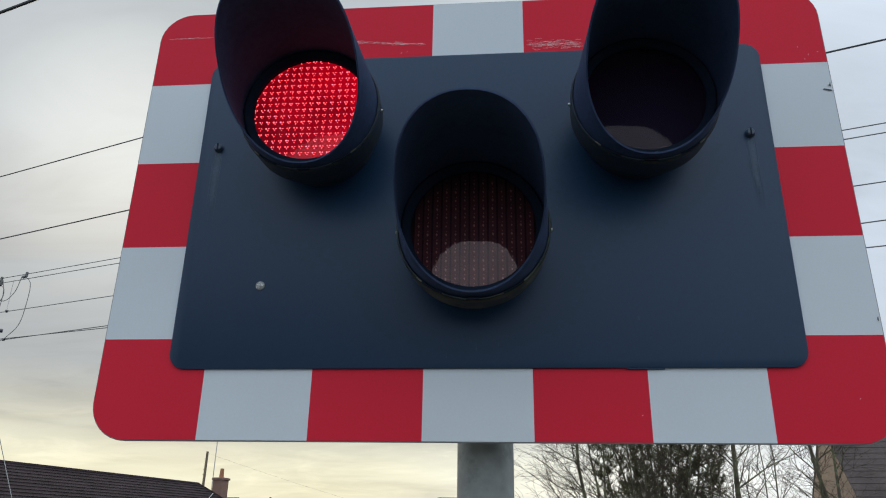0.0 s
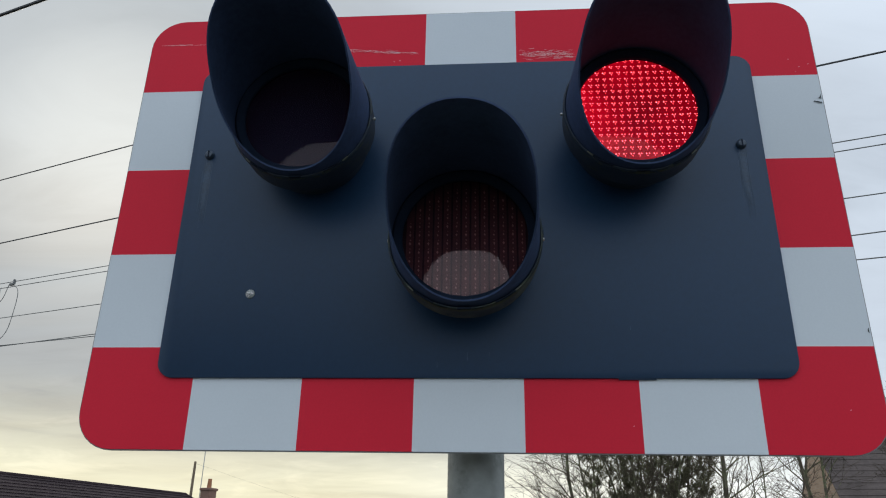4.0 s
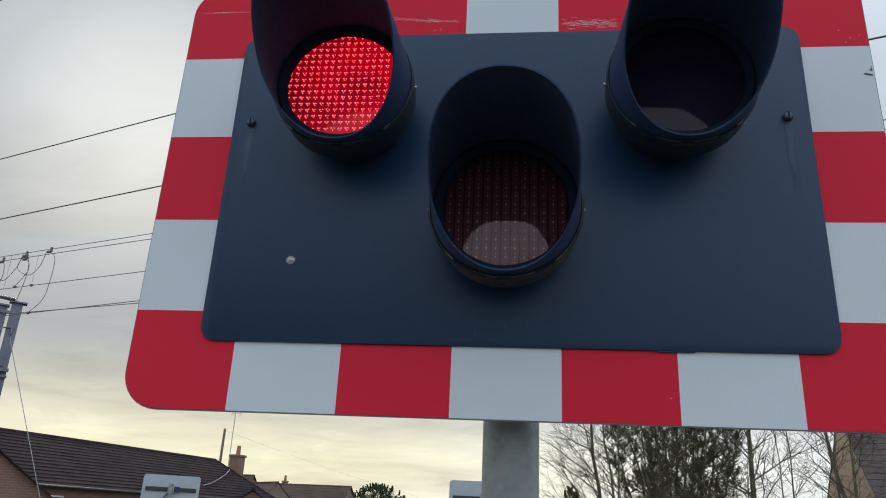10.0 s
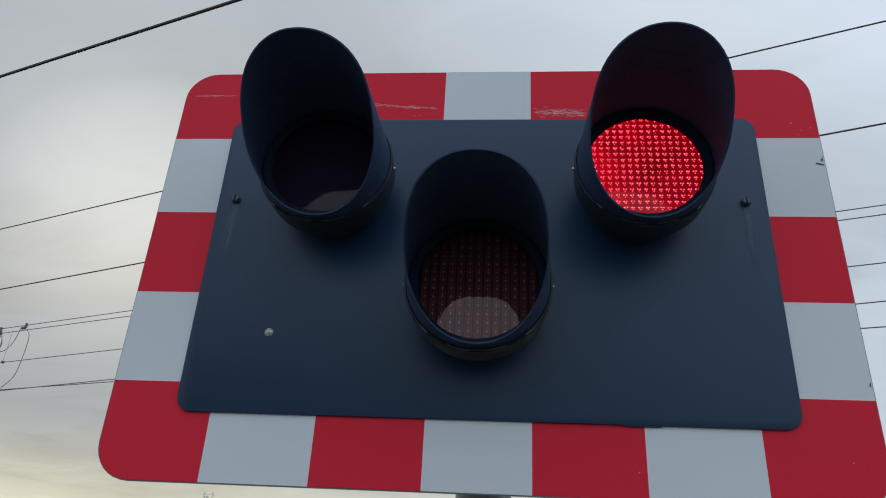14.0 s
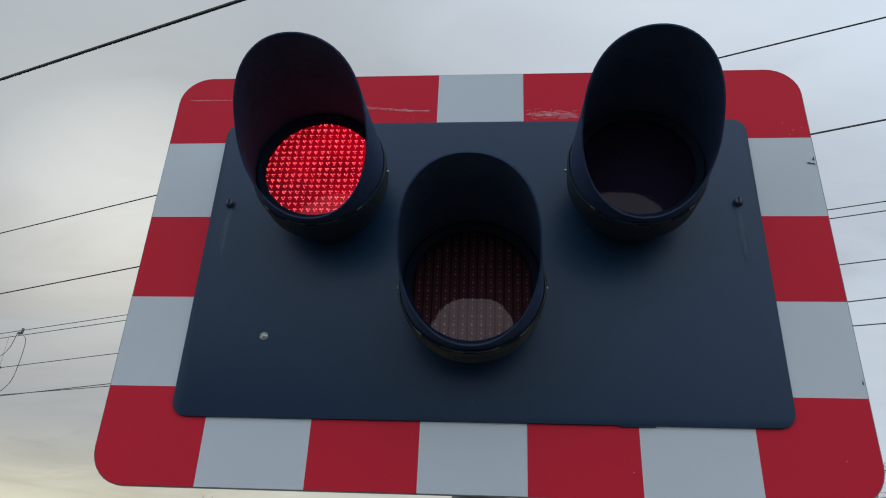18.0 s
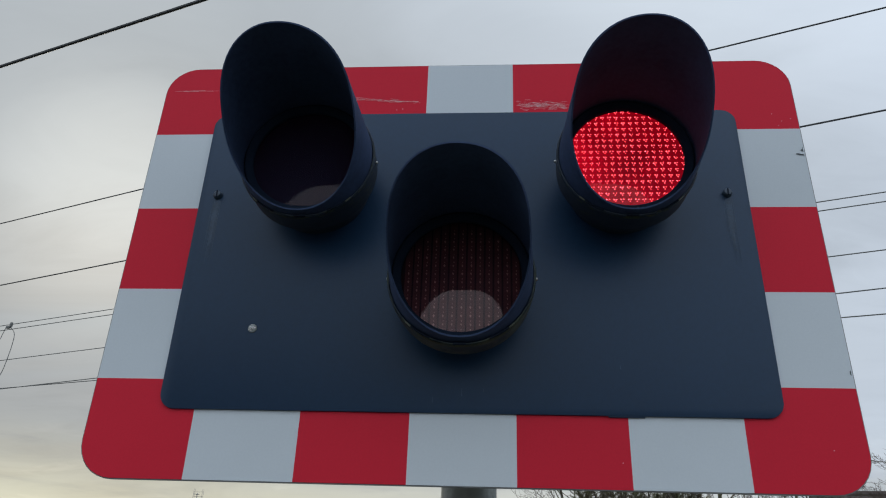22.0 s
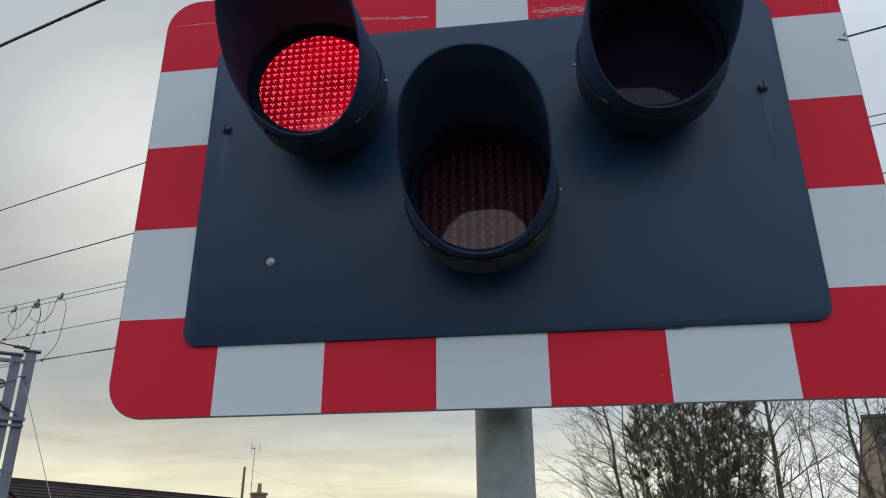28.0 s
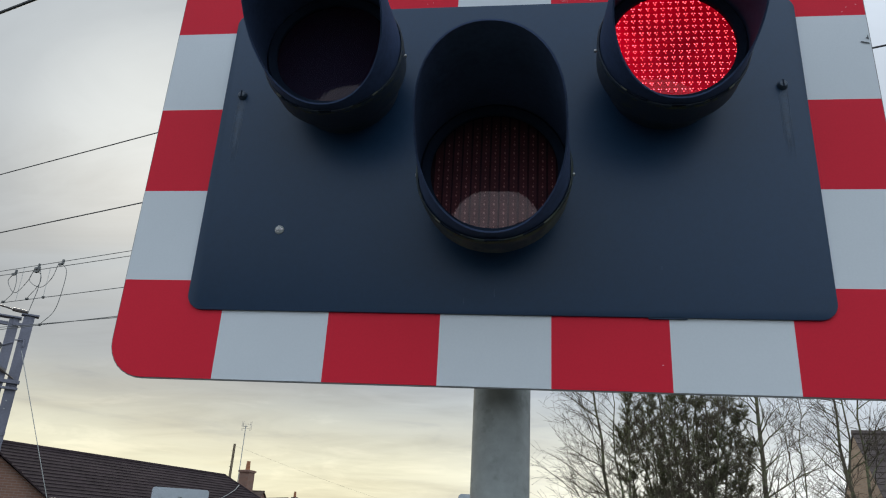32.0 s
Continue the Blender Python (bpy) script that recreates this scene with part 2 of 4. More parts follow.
M_LENS_AMBER = lens_plastic("amber_lens", (0.66, 0.40, 0.38), 0.041, 0.03, 0.6, (1, 0.76, 0.73), (0.22, 0.18, 0.30))
M_LED, led_nodes = material("led_field")
led_place = led_nodes.add("ShaderNodeNewGeometry").outputs["Position"]
patch = led_nodes.noise(led_place, 14.0, 2.0, 0.5)
# emission is made to fall off with |x|, in place of the diodes' view-angle dimming
inward = led_nodes.ramp(led_nodes.math("ABSOLUTE", led_nodes.add("ShaderNodeSeparateXYZ", None, Vector=led_place).outputs["X"]), [(0.17, 1.0), (0.26, 0.72), (0.33, 0.55)])
led_glow = led_nodes.add("ShaderNodeEmission", None, Color=(1.0, 0.006, 0.16, 1), Strength=led_nodes.math("MULTIPLY", inward, led_nodes.ramp(patch, [(0.36, 0.33), (0.64, 0.60)])))
led_nodes.add("ShaderNodeOutputMaterial", None, Surface=led_glow.outputs[0])
M_DOT = glow("led_point", (0.30, 1.0, 0.22), 34.0)
M_AMBER = paint("amber_reflector", (0.125, 0.070, 0.072), 0.6, vary=0.3, grain=200, blotch=30, bump=0.0005)
M_AMBER_BACK = paint("amber_backing", (0.040, 0.024, 0.028), 0.7, vary=0.2, grain=100, blotch=9, bump=0, spec=0.2)
M_AMBER_DOT = paint("amber_led", (0.62, 0.50, 0.47), 0.35, vary=0.2, grain=200, blotch=30, bump=0)
M_GREY_BOARD = paint("grey_board_back", (0.40, 0.43, 0.46), 0.5, 0.1, vary=0.1, grain=30, blotch=3, bump=0.001)
M_GALV = paint("galvanised_mast", (0.165, 0.165, 0.205), 0.55, 0.3, vary=0.2, grain=20, blotch=1.5, bump=0.002)
M_WIRE = paint("dark_wire", (0.055, 0.055, 0.058), 0.6, 0.3, vary=0.2, grain=10, blotch=1, bump=0)
M_GREYWIRE = paint("dull_copper_wire", (0.17, 0.17, 0.165), 0.6, 0.3, vary=0.2, grain=10, blotch=1, bump=0)
M_STAY = paint("pale_stay_cable", (0.42, 0.42, 0.40), 0.5, 0.2, vary=0.15, grain=10, blotch=1, bump=0)
M_INSUL = paint("brown_insulator", (0.10, 0.08, 0.07), 0.3, vary=0.2, grain=30, blotch=5, bump=0)
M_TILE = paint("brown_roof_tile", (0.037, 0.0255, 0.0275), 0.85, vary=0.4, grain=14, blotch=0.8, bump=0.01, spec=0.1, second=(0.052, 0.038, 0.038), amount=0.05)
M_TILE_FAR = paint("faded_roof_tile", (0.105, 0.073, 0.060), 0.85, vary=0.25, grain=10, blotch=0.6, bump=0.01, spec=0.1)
M_TILE_DARK = paint("dark_roof_tile", (0.115, 0.092, 0.084), 0.85, vary=0.3, grain=12, blotch=0.8, bump=0.01, spec=0.1)
M_BRICK = brick_wall("red_brick", (0.20, 0.098, 0.068), (0.25, 0.128, 0.088), (0.28, 0.24, 0.21))
M_BRICK_PALE = brick_wall("pale_brick", (0.40, 0.275, 0.195), (0.49, 0.36, 0.26), (0.42, 0.37, 0.32))
M_RENDER = paint("pale_render", (0.20, 0.155, 0.125), 0.9, vary=0.12, grain=8, blotch=0.8, bump=0.01)
M_POT = paint("terracotta_pot", (0.36, 0.15, 0.07), 0.8, vary=0.2, grain=20, blotch=4, bump=0.003)
M_UPVC = paint("white_frame", (0.75, 0.75, 0.74), 0.4, vary=0.05, grain=30, blotch=3, bump=0)
M_PANE = paint("dark_pane", (0.03, 0.035, 0.04), 0.08, vary=0.1, grain=5, blotch=1, bump=0)
M_GUTTER = paint("black_gutter", (0.03, 0.028, 0.028), 0.45, vary=0.2, grain=10, blotch=2, bump=0)
M_WOOD = paint("weathered_pole", (0.20, 0.15, 0.10), 0.85, vary=0.3, grain=30, blotch=2, bump=0.005)
M_BARK = paint("bark", (0.095, 0.076, 0.052), 0.9, vary=0.4, grain=30, blotch=2, bump=0.01, second=(0.17, 0.18, 0.09), amount=0.16)
M_TWIG = paint("twig", (0.082, 0.060, 0.042), 0.9, vary=0.35, grain=20, blotch=0.7, bump=0)
M_GROUND = paint("ground_grass", (0.050, 0.055, 0.040), 0.95, vary=0.4, grain=6, blotch=0.15, bump=0.02, second=(0.075, 0.068, 0.058), amount=0.1)


def leaf(name, a, b):
    m, n = material(name)
    isl = n.add("ShaderNodeNewGeometry").outputs["Random Per Island"]
    col = n.mix(isl, a, b)
    shader = n.add("ShaderNodeBsdfPrincipled", None, Base_Color=col, Roughness=0.6)
    thin = n.add("ShaderNodeBsdfTranslucent", None, Color=col)
    both = n.add("ShaderNodeMixShader", None, i0=0.4, i1=shader.outputs[0], i2=thin.outputs[0])
    n.add("ShaderNodeOutputMaterial", None, Surface=both.outputs[0])
    return m


M_NEEDLE = leaf("pine_needles", (0.085, 0.083, 0.045), (0.25, 0.235, 0.125))
M_IVY = leaf("ivy_leaves", (0.12, 0.13, 0.05), (0.26, 0.25, 0.10))
M_BUSH = leaf("bush_leaves", (0.045, 0.068, 0.028), (0.11, 0.14, 0.055))


# ---- mesh helpers ----
def thing(name, at, label, category, group="", turn=0.0):
    ob = new(name)
    ob.matrix_basis = pose(*at, 0, 0, turn)
    return tagged(ob, label, category, group)


def part(name, bm, mat, parent=None, label="", smooth=False):
    """Links a bmesh as one mesh object under a thing or a part."""
    mesh = bpy.data.meshes.new(name)
    bmesh.ops.recalc_face_normals(bm, faces=bm.faces)
    bm.to_mesh(mesh)
    bm.free()
    return linked(name, mesh, mat, parent, label, smooth)


def linked(name, mesh, mat, parent=None, label="", smooth=False):
    if not mesh.materials:
        mesh.materials.append(mat)
    if smooth:
        mesh.shade_smooth()
        mesh.set_sharp_from_angle(angle=radians(38))
    ob = new(name, mesh)
    ob.parent = parent
    if label:
        ob["label"] = label
    return ob


def box(bm, lo, hi, bevel=0.0):
    c = [(a + b) / 2 for a, b in zip(lo, hi)]
    s = [abs(b - a) for a, b in zip(lo, hi)]
    made = bmesh.ops.create_cube(bm, size=1.0, matrix=Matrix.Translation(c) @ Matrix.Diagonal((*s, 1)))["verts"]
    if bevel:
        edges = list({e for v in made for e in v.link_edges})
        bmesh.ops.bevel(bm, geom=edges, offset=bevel, segments=2, affect="EDGES", profile=0.5)
    return bm


def boxed(lo, hi, bevel=0.0):
    return box(bmesh.new(), lo, hi, bevel)


def slab(outline, y0, y1, bevel=0.0):
    """A flat plate: an outline of (x, z) pulled from y0 (front) to y1."""
    bm = bmesh.new()
    face = bm.faces.new([bm.verts.new((x, y0, z)) for x, z in outline])
    made = bmesh.ops.extrude_face_region(bm, geom=[face])["geom"]
    moved = [g for g in made if isinstance(g, bmesh.types.BMVert)]
    bmesh.ops.translate(bm, verts=moved, vec=(0, y1 - y0, 0))
    if bevel:
        front = [e for e in bm.edges if all(abs(v.co.y - y0) < 1e-6 for v in e.verts)]
        bmesh.ops.bevel(bm, geom=front, offset=bevel, segments=2, affect="EDGES", profile=0.5)
    return bm


def arc(cx, cz, r, a0, a1, n=8):
    return [(cx + r * math.cos(radians(a0 + (a1 - a0) * i / n)), cz + r * math.sin(radians(a0 + (a1 - a0) * i / n))) for i in range(n + 1)]


def rounded(x0, x1, z0, z1, r):
    return arc(x0 + r, z0 + r, r, 180, 270) + arc(x1 - r, z0 + r, r, 270, 360) + arc(x1 - r, z1 - r, r, 0, 90) + arc(x0 + r, z1 - r, r, 90, 180)


def revolve(profile, cx, cz, n=56, bm=None, closed=True):
    """A ring of (radius, y) turned about the y axis through (cx, cz)."""
    bm = bm or bmesh.new()
    rings = []
    for r, y in profile:
        rings.append([bm.verts.new((cx + r * math.sin(2 * math.pi * i / n), y, cz + r * math.cos(2 * math.pi * i / n))) for i in range(n)])
    pairs = list(zip(rings, rings[1:])) + ([(rings[-1], rings[0])] if closed else [])
    for a, b in pairs:
        for i in range(n):
            bm.faces.new((a[i], a[(i + 1) % n], b[(i + 1) % n], b[i]))
    return bm


def disc(cx, cz, r, y, n=48):
    bm = bmesh.new()
    bm.faces.new([bm.verts.new((cx + r * math.sin(2 * math.pi * i / n), y, cz + r * math.cos(2 * math.pi * i / n))) for i in range(n)])
    return bm


def tubes(paths, sides=6):
    """Tapered tubes along paths of (point, radius), as vertices and faces."""
    verts, faces = [], []
    for path in paths:
        start = len(verts)
        for k, (p, r) in enumerate(path):
            q = path[min(k + 1, len(path) - 1)][0] - path[max(k - 1, 0)][0]
            q = q.normalized() if q.length > 1e-9 else Vector((0, 0, 1))
            side = q.orthogonal().normalized()
            other = q.cross(side)
            for i in range(sides):
                a = 2 * math.pi * i / sides
                verts.append(p + r * (math.cos(a) * side + math.sin(a) * other))
        for k in range(len(path) - 1):
            for i in range(sides):
                a, b = start + k * sides + i, start + k * sides + (i + 1) % sides
                faces.append((a, b, b + sides, a + sides))
        faces.append(tuple(start + i for i in range(sides))[::-1])
        end = start + (len(path) - 1) * sides
        faces.append(tuple(end + i for i in range(sides)))
    return verts, faces


def tube_part(name, paths, mat, parent=None, label="", sides=6):
    mesh = bpy.data.meshes.new(name)
    verts, faces = tubes(paths, sides)
    mesh.from_pydata([tuple(v) for v in verts], [], faces)
    return linked(name, mesh, mat, parent, label, True)


def rod(a, b, r0, r1=None):
    return [(Vector(a), r0), (Vector(b), r1 if r1 is not None else r0)]


# ---- ground ----
bm = bmesh.new()
bmesh.ops.create_grid(bm, x_segments=24, y_segments=24, size=1500)
tagged(part("ground", bm, M_GROUND), "flat grassy ground that runs to the horizon", "ground", kind="structure")

# ---- level crossing signal ----
BASE_Z = 1.95                    # lower edge of the signal's board
ROW = 0.1492                     # one square of the border
HALF, TALL = 0.5642, 0.7492
POST_X, POST_Y, POST_R = 0.007, 0.125, 0.043

signal = thing("crossing_signal", (POST_X, POST_Y, 0), "level crossing light signal with red and white border on post", "traffic signal")
OFF = Vector((-POST_X, -POST_Y, BASE_Z))


def own(bm):
    bmesh.ops.translate(bm, verts=bm.verts, vec=OFF)
    return bm


def signal_border():
    board = part("backing_board", own(slab(rounded(-HALF, HALF, 0, TALL, 0.056), 0.0, 0.004)), M_EDGE, signal, "thin grey metal backing board")
    lip, r = 0.0015, 0.0545
    inner = 0.105
    y0, y1 = -0.0012, 0.0
    for low in (True, False):
        inner_x = (-0.4015, -0.24, -0.0775, 0.0785, 0.238, 0.4) if low else (-0.4, -0.24, -0.0762, 0.0785, 0.24, 0.4)
        xs = [-HALF + lip, *inner_x, HALF - lip]
        z0, z1 = (lip, 0.125) if low else (TALL - 0.125, TALL - lip)
        for i in range(7):
            mat, label = (M_WHITE, "white reflective square") if i % 2 else (M_RED, "red reflective square")
            if 0 < i < 6:
                part("border_square", own(slab([(xs[i], z0), (xs[i + 1], z0), (xs[i + 1], z1), (xs[i], z1)], y0, y1)), mat, board, label)
    # red corner pieces, cut round the dark plate
    w, i_x = HALF - lip, 0.44
    shape = arc(-w + r, lip + r, r, 180, 270) + [(-0.4, lip), (-0.4, 0.125), (-i_x, 0.125), (-i_x, ROW), (-w, ROW)]
    for sx in (1, -1):
        for top in (False, True):
            pts = [(-0.4017 if x == -0.4 and sx > 0 and not top else sx * x, TALL - z if top else z) for x, z in shape]
            part("border_corner", own(slab(pts, y0, y1)), M_RED, board, "red reflective rounded corner")
    for sx in (1, -1):
        for k in (1, 2, 3):
            mat, label = (M_RED, "red reflective square") if k == 2 else (M_WHITE, "white reflective square")
            x0, x1 = sorted((sx * w, sx * i_x))
            z0, z1 = k * ROW, TALL - ROW if k == 3 else (k + 1) * ROW
            part("border_square", own(slab([(x0, z0), (x1, z0), (x1, z1), (x0, z1)], y0, y1)), mat, board, label)
    # scuffs along the top of the red squares
    rng = random.Random(5)
    bm = bmesh.new()

    def scuff(x, z, length, width, slope):
        lift = rng.uniform(0.0003, 0.0009)
        pts = [(x, z), (x + length, z + slope * length), (x + length * 0.9, z + slope * length + width), (x + length * 0.1, z + width)]
        bm.faces.new([bm.verts.new((a, y0 - lift, b)) for a, b in pts])
    for x0, x1, z0, slope, count in ((-0.230, -0.083, 0.677, -0.09, 90), (0.083, 0.178, 0.656, -0.03, 150), (-0.553, -0.42, 0.697, -0.01, 24)):
        for _ in range(count):
            x = rng.uniform(x0, x1 - 0.008)
            z = z0 + slope * (x - x0) + rng.gauss(0, 0.0006 if count < 30 else 0.0042 if count > 100 else 0.0016)
            scuff(x, z, rng.uniform(0.003, 0.016 if count > 30 else 0.03), rng.uniform(0.0001, 0.00035), slope + rng.uniform(-0.07, 0.09))
    for x, z in ((-0.13, 0.648), (-0.12, 0.65), (0.2255, 0.037), (0.52, 0.63), (0.535, 0.615), (0.528, 0.606), (0.515, 0.06), (0.55, 0.62)):
        scuff(x, z, 0.0017, 0.0009, 0.3)
    tagged(part("scuff_marks", own(bm), M_SCRATCH, board, "pale scratches on the red squares"), kind="stuff")
    bm = bmesh.new()
    for a in ([(0.5475, 0.548), (0.5605, 0.545), (0.5605, 0.5475), (0.549, 0.5505)], [(0.556, 0.556), (0.5605, 0.553), (0.5605, 0.563), (0.5585, 0.5575)], [(0.5585, 0.17), (0.5605, 0.168), (0.5605, 0.176), (0.559, 0.174)]):
        bm.faces.new([bm.verts.new((x, y0 - 0.0008, z)) for x, z in a])
    tagged(part("edge_nick", own(bm), M_BOLT, board, "dark nicks in the board's edge"), kind="stuff")


def signal_plate():
    plate = part("dark_plate", own(slab(rounded(-0.4565, 0.4575, 0.103, 0.6377, 0.024), -0.0055, -0.0014, 0.0003)), M_PLATE, signal, "dark blue-black painted inner plate", True)
    part("lower_tab", own(boxed((0.210, -0.0045, 0.1008), (0.262, -0.0018, 0.1045), 0.0008)), M_PLATE, plate)
    for x, z in ((-0.4258, 0.4706), (0.4240, 0.4709)):
        bm = revolve([(0.0005, -0.0125), (0.005, -0.0118), (0.0075, -0.009), (0.008, -0.0056), (0.0005, -0.0056)], x, z, 20, closed=False)
        screw = part("plate_screw", own(bm), M_SCREW, plate, "dark slotted screw", True)
        part("slot", own(boxed((x - 0.0010, -0.0130, z - 0.0062), (x + 0.0010, -0.0119, z + 0.0062))), M_INNER, screw)
        rng = random.Random(int(x * 100))
        bm = bmesh.new()
        for k in range(80):
            dx, w = rng.gauss(0, 0.0030), rng.uniform(0.0003, 0.0006)
            top, length = z - rng.uniform(0.004, 0.045), rng.uniform(0.02, 0.085)
            bm.faces.new([bm.verts.new((x + dx + a, -0.00556 - 0.000004 * k, top - b)) for a, b in ((-w, 0), (w, 0), (w * 0.5, length), (-w * 0.5, length))])
        tagged(part("run_stain", own(bm), M_STREAK, plate, "faint pale run below the screw"), kind="stuff")
    bm = revolve([(0.0005, -0.0085), (0.004, -0.0082), (0.0068, -0.0070), (0.0072, -0.0056)], -0.3300, 0.2302, 20, closed=False)
    rivet = part("rivet", own(bm), M_POST, plate, "bright worn metal rivet", True)
    rng = random.Random(9)
    bm = bmesh.new()
    for _ in range(16):
        a, r, size = rng.uniform(0, 6.28), 0.0062 * math.sqrt(rng.random()), rng.uniform(0.0005, 0.0015)
        x, z = -0.3300 + r * math.cos(a), 0.2302 + r * math.sin(a)
        y = -0.0088 + 0.0010 * (r / 0.0062) ** 2
        turn = rng.uniform(0, 3.14)
        bm.faces.new([bm.verts.new((x + size * math.cos(turn + b) * c, y, z + size * math.sin(turn + b) * c)) for b, c in ((0, 1.5), (1.3, 0.6), (3.1, 1.3), (4.6, 0.5))])
    tagged(part("worn_metal", own(bm), M_SCRATCH, rivet, "pale flakes where the paint has gone"), kind="stuff")
    part("rivet_centre", own(revolve([(0.0003, -0.0098), (0.0018, -0.0094), (0.0022, -0.0080)], -0.3304, 0.2307, 14, closed=False)), M_STEEL, rivet)
    bm = bmesh.new()
    for x, z, h in ((-0.002, 0.128, 0.012), (-0.045, 0.118, 0.008), (0.231, 0.172, 0.006), (0.03, 0.135, 0.005)):
        bm.faces.new([bm.verts.new((x + a, -0.00585, z + b)) for a, b in ((0, 0), (0.0012, 0), (0.0009, h), (0.0002, h))])
    tagged(part("paint_chip", own(bm), M_STREAK, plate, "small pale scratches in the paint"), kind="stuff")


LENS_Y, LENS_R = -0.100, 0.0888


def hood_mesh(toe, size=1.0, n=72, steps=10):
    """A cowl: a thin tube cut on the slant, longest at the top."""
    bm = bmesh.new()
    front, foot = 0.297 - 0.15 * (1 - size), 0.119

    def ring(radius, s):
        out = []
        for i in range(n):
            th = 2 * math.pi * i / n
            c = (1 + math.cos(th)) / 2
            reach = foot + (front - foot) * c ** 1.15
            y = 0.092 + s * (reach - 0.092)
            rr = radius * (1 - 0.015 * s) * (1 - (1 - size) * s)
            lean = math.tan(radians(toe)) * (y - 0.092)
            # the upper lip is squarer than a circle
            sn, cs, p = math.sin(th), math.cos(th), 2 + 0.55 * s * (math.cos(th) > 0)
            fat = (abs(sn) ** p + abs(cs) ** p) ** (-1 / p)
            out.append(bm.verts.new((lean + rr * fat * (1 - 0.035 * s) * sn, -y, rr * fat * cs)))
        return out
    rings = [ring(0.1046, k / steps) for k in range(steps + 1)] + [ring(0.1020, k / steps) for k in range(steps, -1, -1)]
    for a, b in zip(rings, rings[1:] + rings[:1]):
        for i in range(n):
            bm.faces.new((a[i], a[(i + 1) % n], b[(i + 1) % n], b[i]))
    return bm


def lens_mesh(toe, cells=19, rise=0.0050):
    """A moulded lens: a shallow dome whose fine prisms turn each small facet a little up and outward."""
    pitch = 2 * (LENS_R + 0.003) / cells
    index, verts, faces, turns = {}, [], [], []

    def corner(i, j):
        if (i, j) not in index:
            x, z = (i - cells / 2) * pitch, (j - cells / 2) * pitch
            index[i, j] = len(verts)
            verts.append((x, LENS_Y + 0.001 - rise * (1 - (x * x + z * z) / LENS_R ** 2), z))
        return index[i, j]
    for i in range(cells):
        for j in range(cells):
            cx, cz = (i + 0.5 - cells / 2) * pitch, (j + 0.5 - cells / 2) * pitch
            if math.hypot(cx, cz) > LENS_R + 0.007:
                continue
            faces.append((corner(i, j), corner(i + 1, j), corner(i + 1, j + 1), corner(i, j + 1)))
            gx = 2 * rise * cx / LENS_R ** 2 * 2.4 + toe * 0.036
            # upright rounded ribs: each turns from side to side, and all follow the dome upward
            for a, b in ((-1, -1), (1, -1), (1, 1), (-1, 1)):
                gz = 2 * rise * (cz + b * pitch / 2) / LENS_R ** 2 + 0.118
                turns.append(Vector((gx + a * 0.032, -1, gz)).normalized())
    mesh = bpy.data.meshes.new("lens")
    mesh.from_pydata(verts, [], faces)
    mesh.shade_smooth()
    mesh.normals_split_custom_set(turns)
    return mesh


def point_grid(y, cells, reach, size, specks, rng, jitter=0.0003):
    """Small facing diamonds in each cell: (across, up, scale) for each speck."""
    bm = bmesh.new()
    pitch = 2 * reach / cells
    for i in range(cells):
        for j in range(cells):
            for dx, dz, scale in specks:
                x = -reach + (i + 0.5) * pitch + dx + rng.uniform(-jitter, jitter)
                z = -reach + (j + 0.5) * pitch + dz + rng.uniform(-jitter, jitter)
                if math.hypot(x, z) > reach:
                    continue
                s = size * scale * rng.uniform(0.75, 1.2)
                bm.faces.new([bm.verts.new((x + a * s, y, z + b * s)) for a, b in ((1, 0.3), (-0.2, 1.7), (-1, 0.2), (0.2, -1.6))])
    return bm


SLATS = {}
PERIOD, FIRST, HALF_BEAT = 0.724, 0.475, 0.362      # seconds


def slat_mesh(width, depth, high, rng):
    """A three-sided bar about its own axis: diodes in front, the dark face to the side, and the back."""
    w = width / 2
    a, b = (w, -depth), (-w, -depth)
    c = (w + width * math.cos(radians(85)), -depth + width * math.sin(radians(85)))
    verts = [(x, y, z) for z in (-high, high) for x, y in (a, b, c)]
    faces = [(1, 0, 3, 4), (0, 2, 5, 3), (2, 1, 4, 5), (0, 1, 2), (5, 4, 3)]
    slots = [1, 0, 0, 0, 0]
    y = -depth - 0.0003
    rows = int((high - 0.003) / width)
    for k in range(-rows, rows + 1):
        z = k * width
        for dx, dz, size in ((-0.0020, 0.0014, 0.00076), (0.0018, 0.0016, 0.00062), (0.0001, -0.0018, 0.00054)):
            size *= rng.uniform(0.85, 1.2)
            dx, dz = dx + rng.uniform(-0.0003, 0.0003), dz + rng.uniform(-0.0003, 0.0003)
            n = len(verts)
            verts += [(dx + p * size, y, z + dz + q * size * 1.25) for p, q in ((1, 0), (0.6, 0.8), (-0.6, 0.8), (-1, 0), (-0.6, -0.8), (0.6, -0.8))]
            faces.append(tuple(range(n, n + 6)))
            slots.append(2)
    mesh = bpy.data.meshes.new("flash_slat")
    mesh.from_pydata(verts, [], faces)
    for m in (M_UNLIT, M_LED, M_DOT):
        mesh.materials.append(m)
    for p, slot in zip(mesh.polygons, slots):
        p.material_index = slot
    return mesh


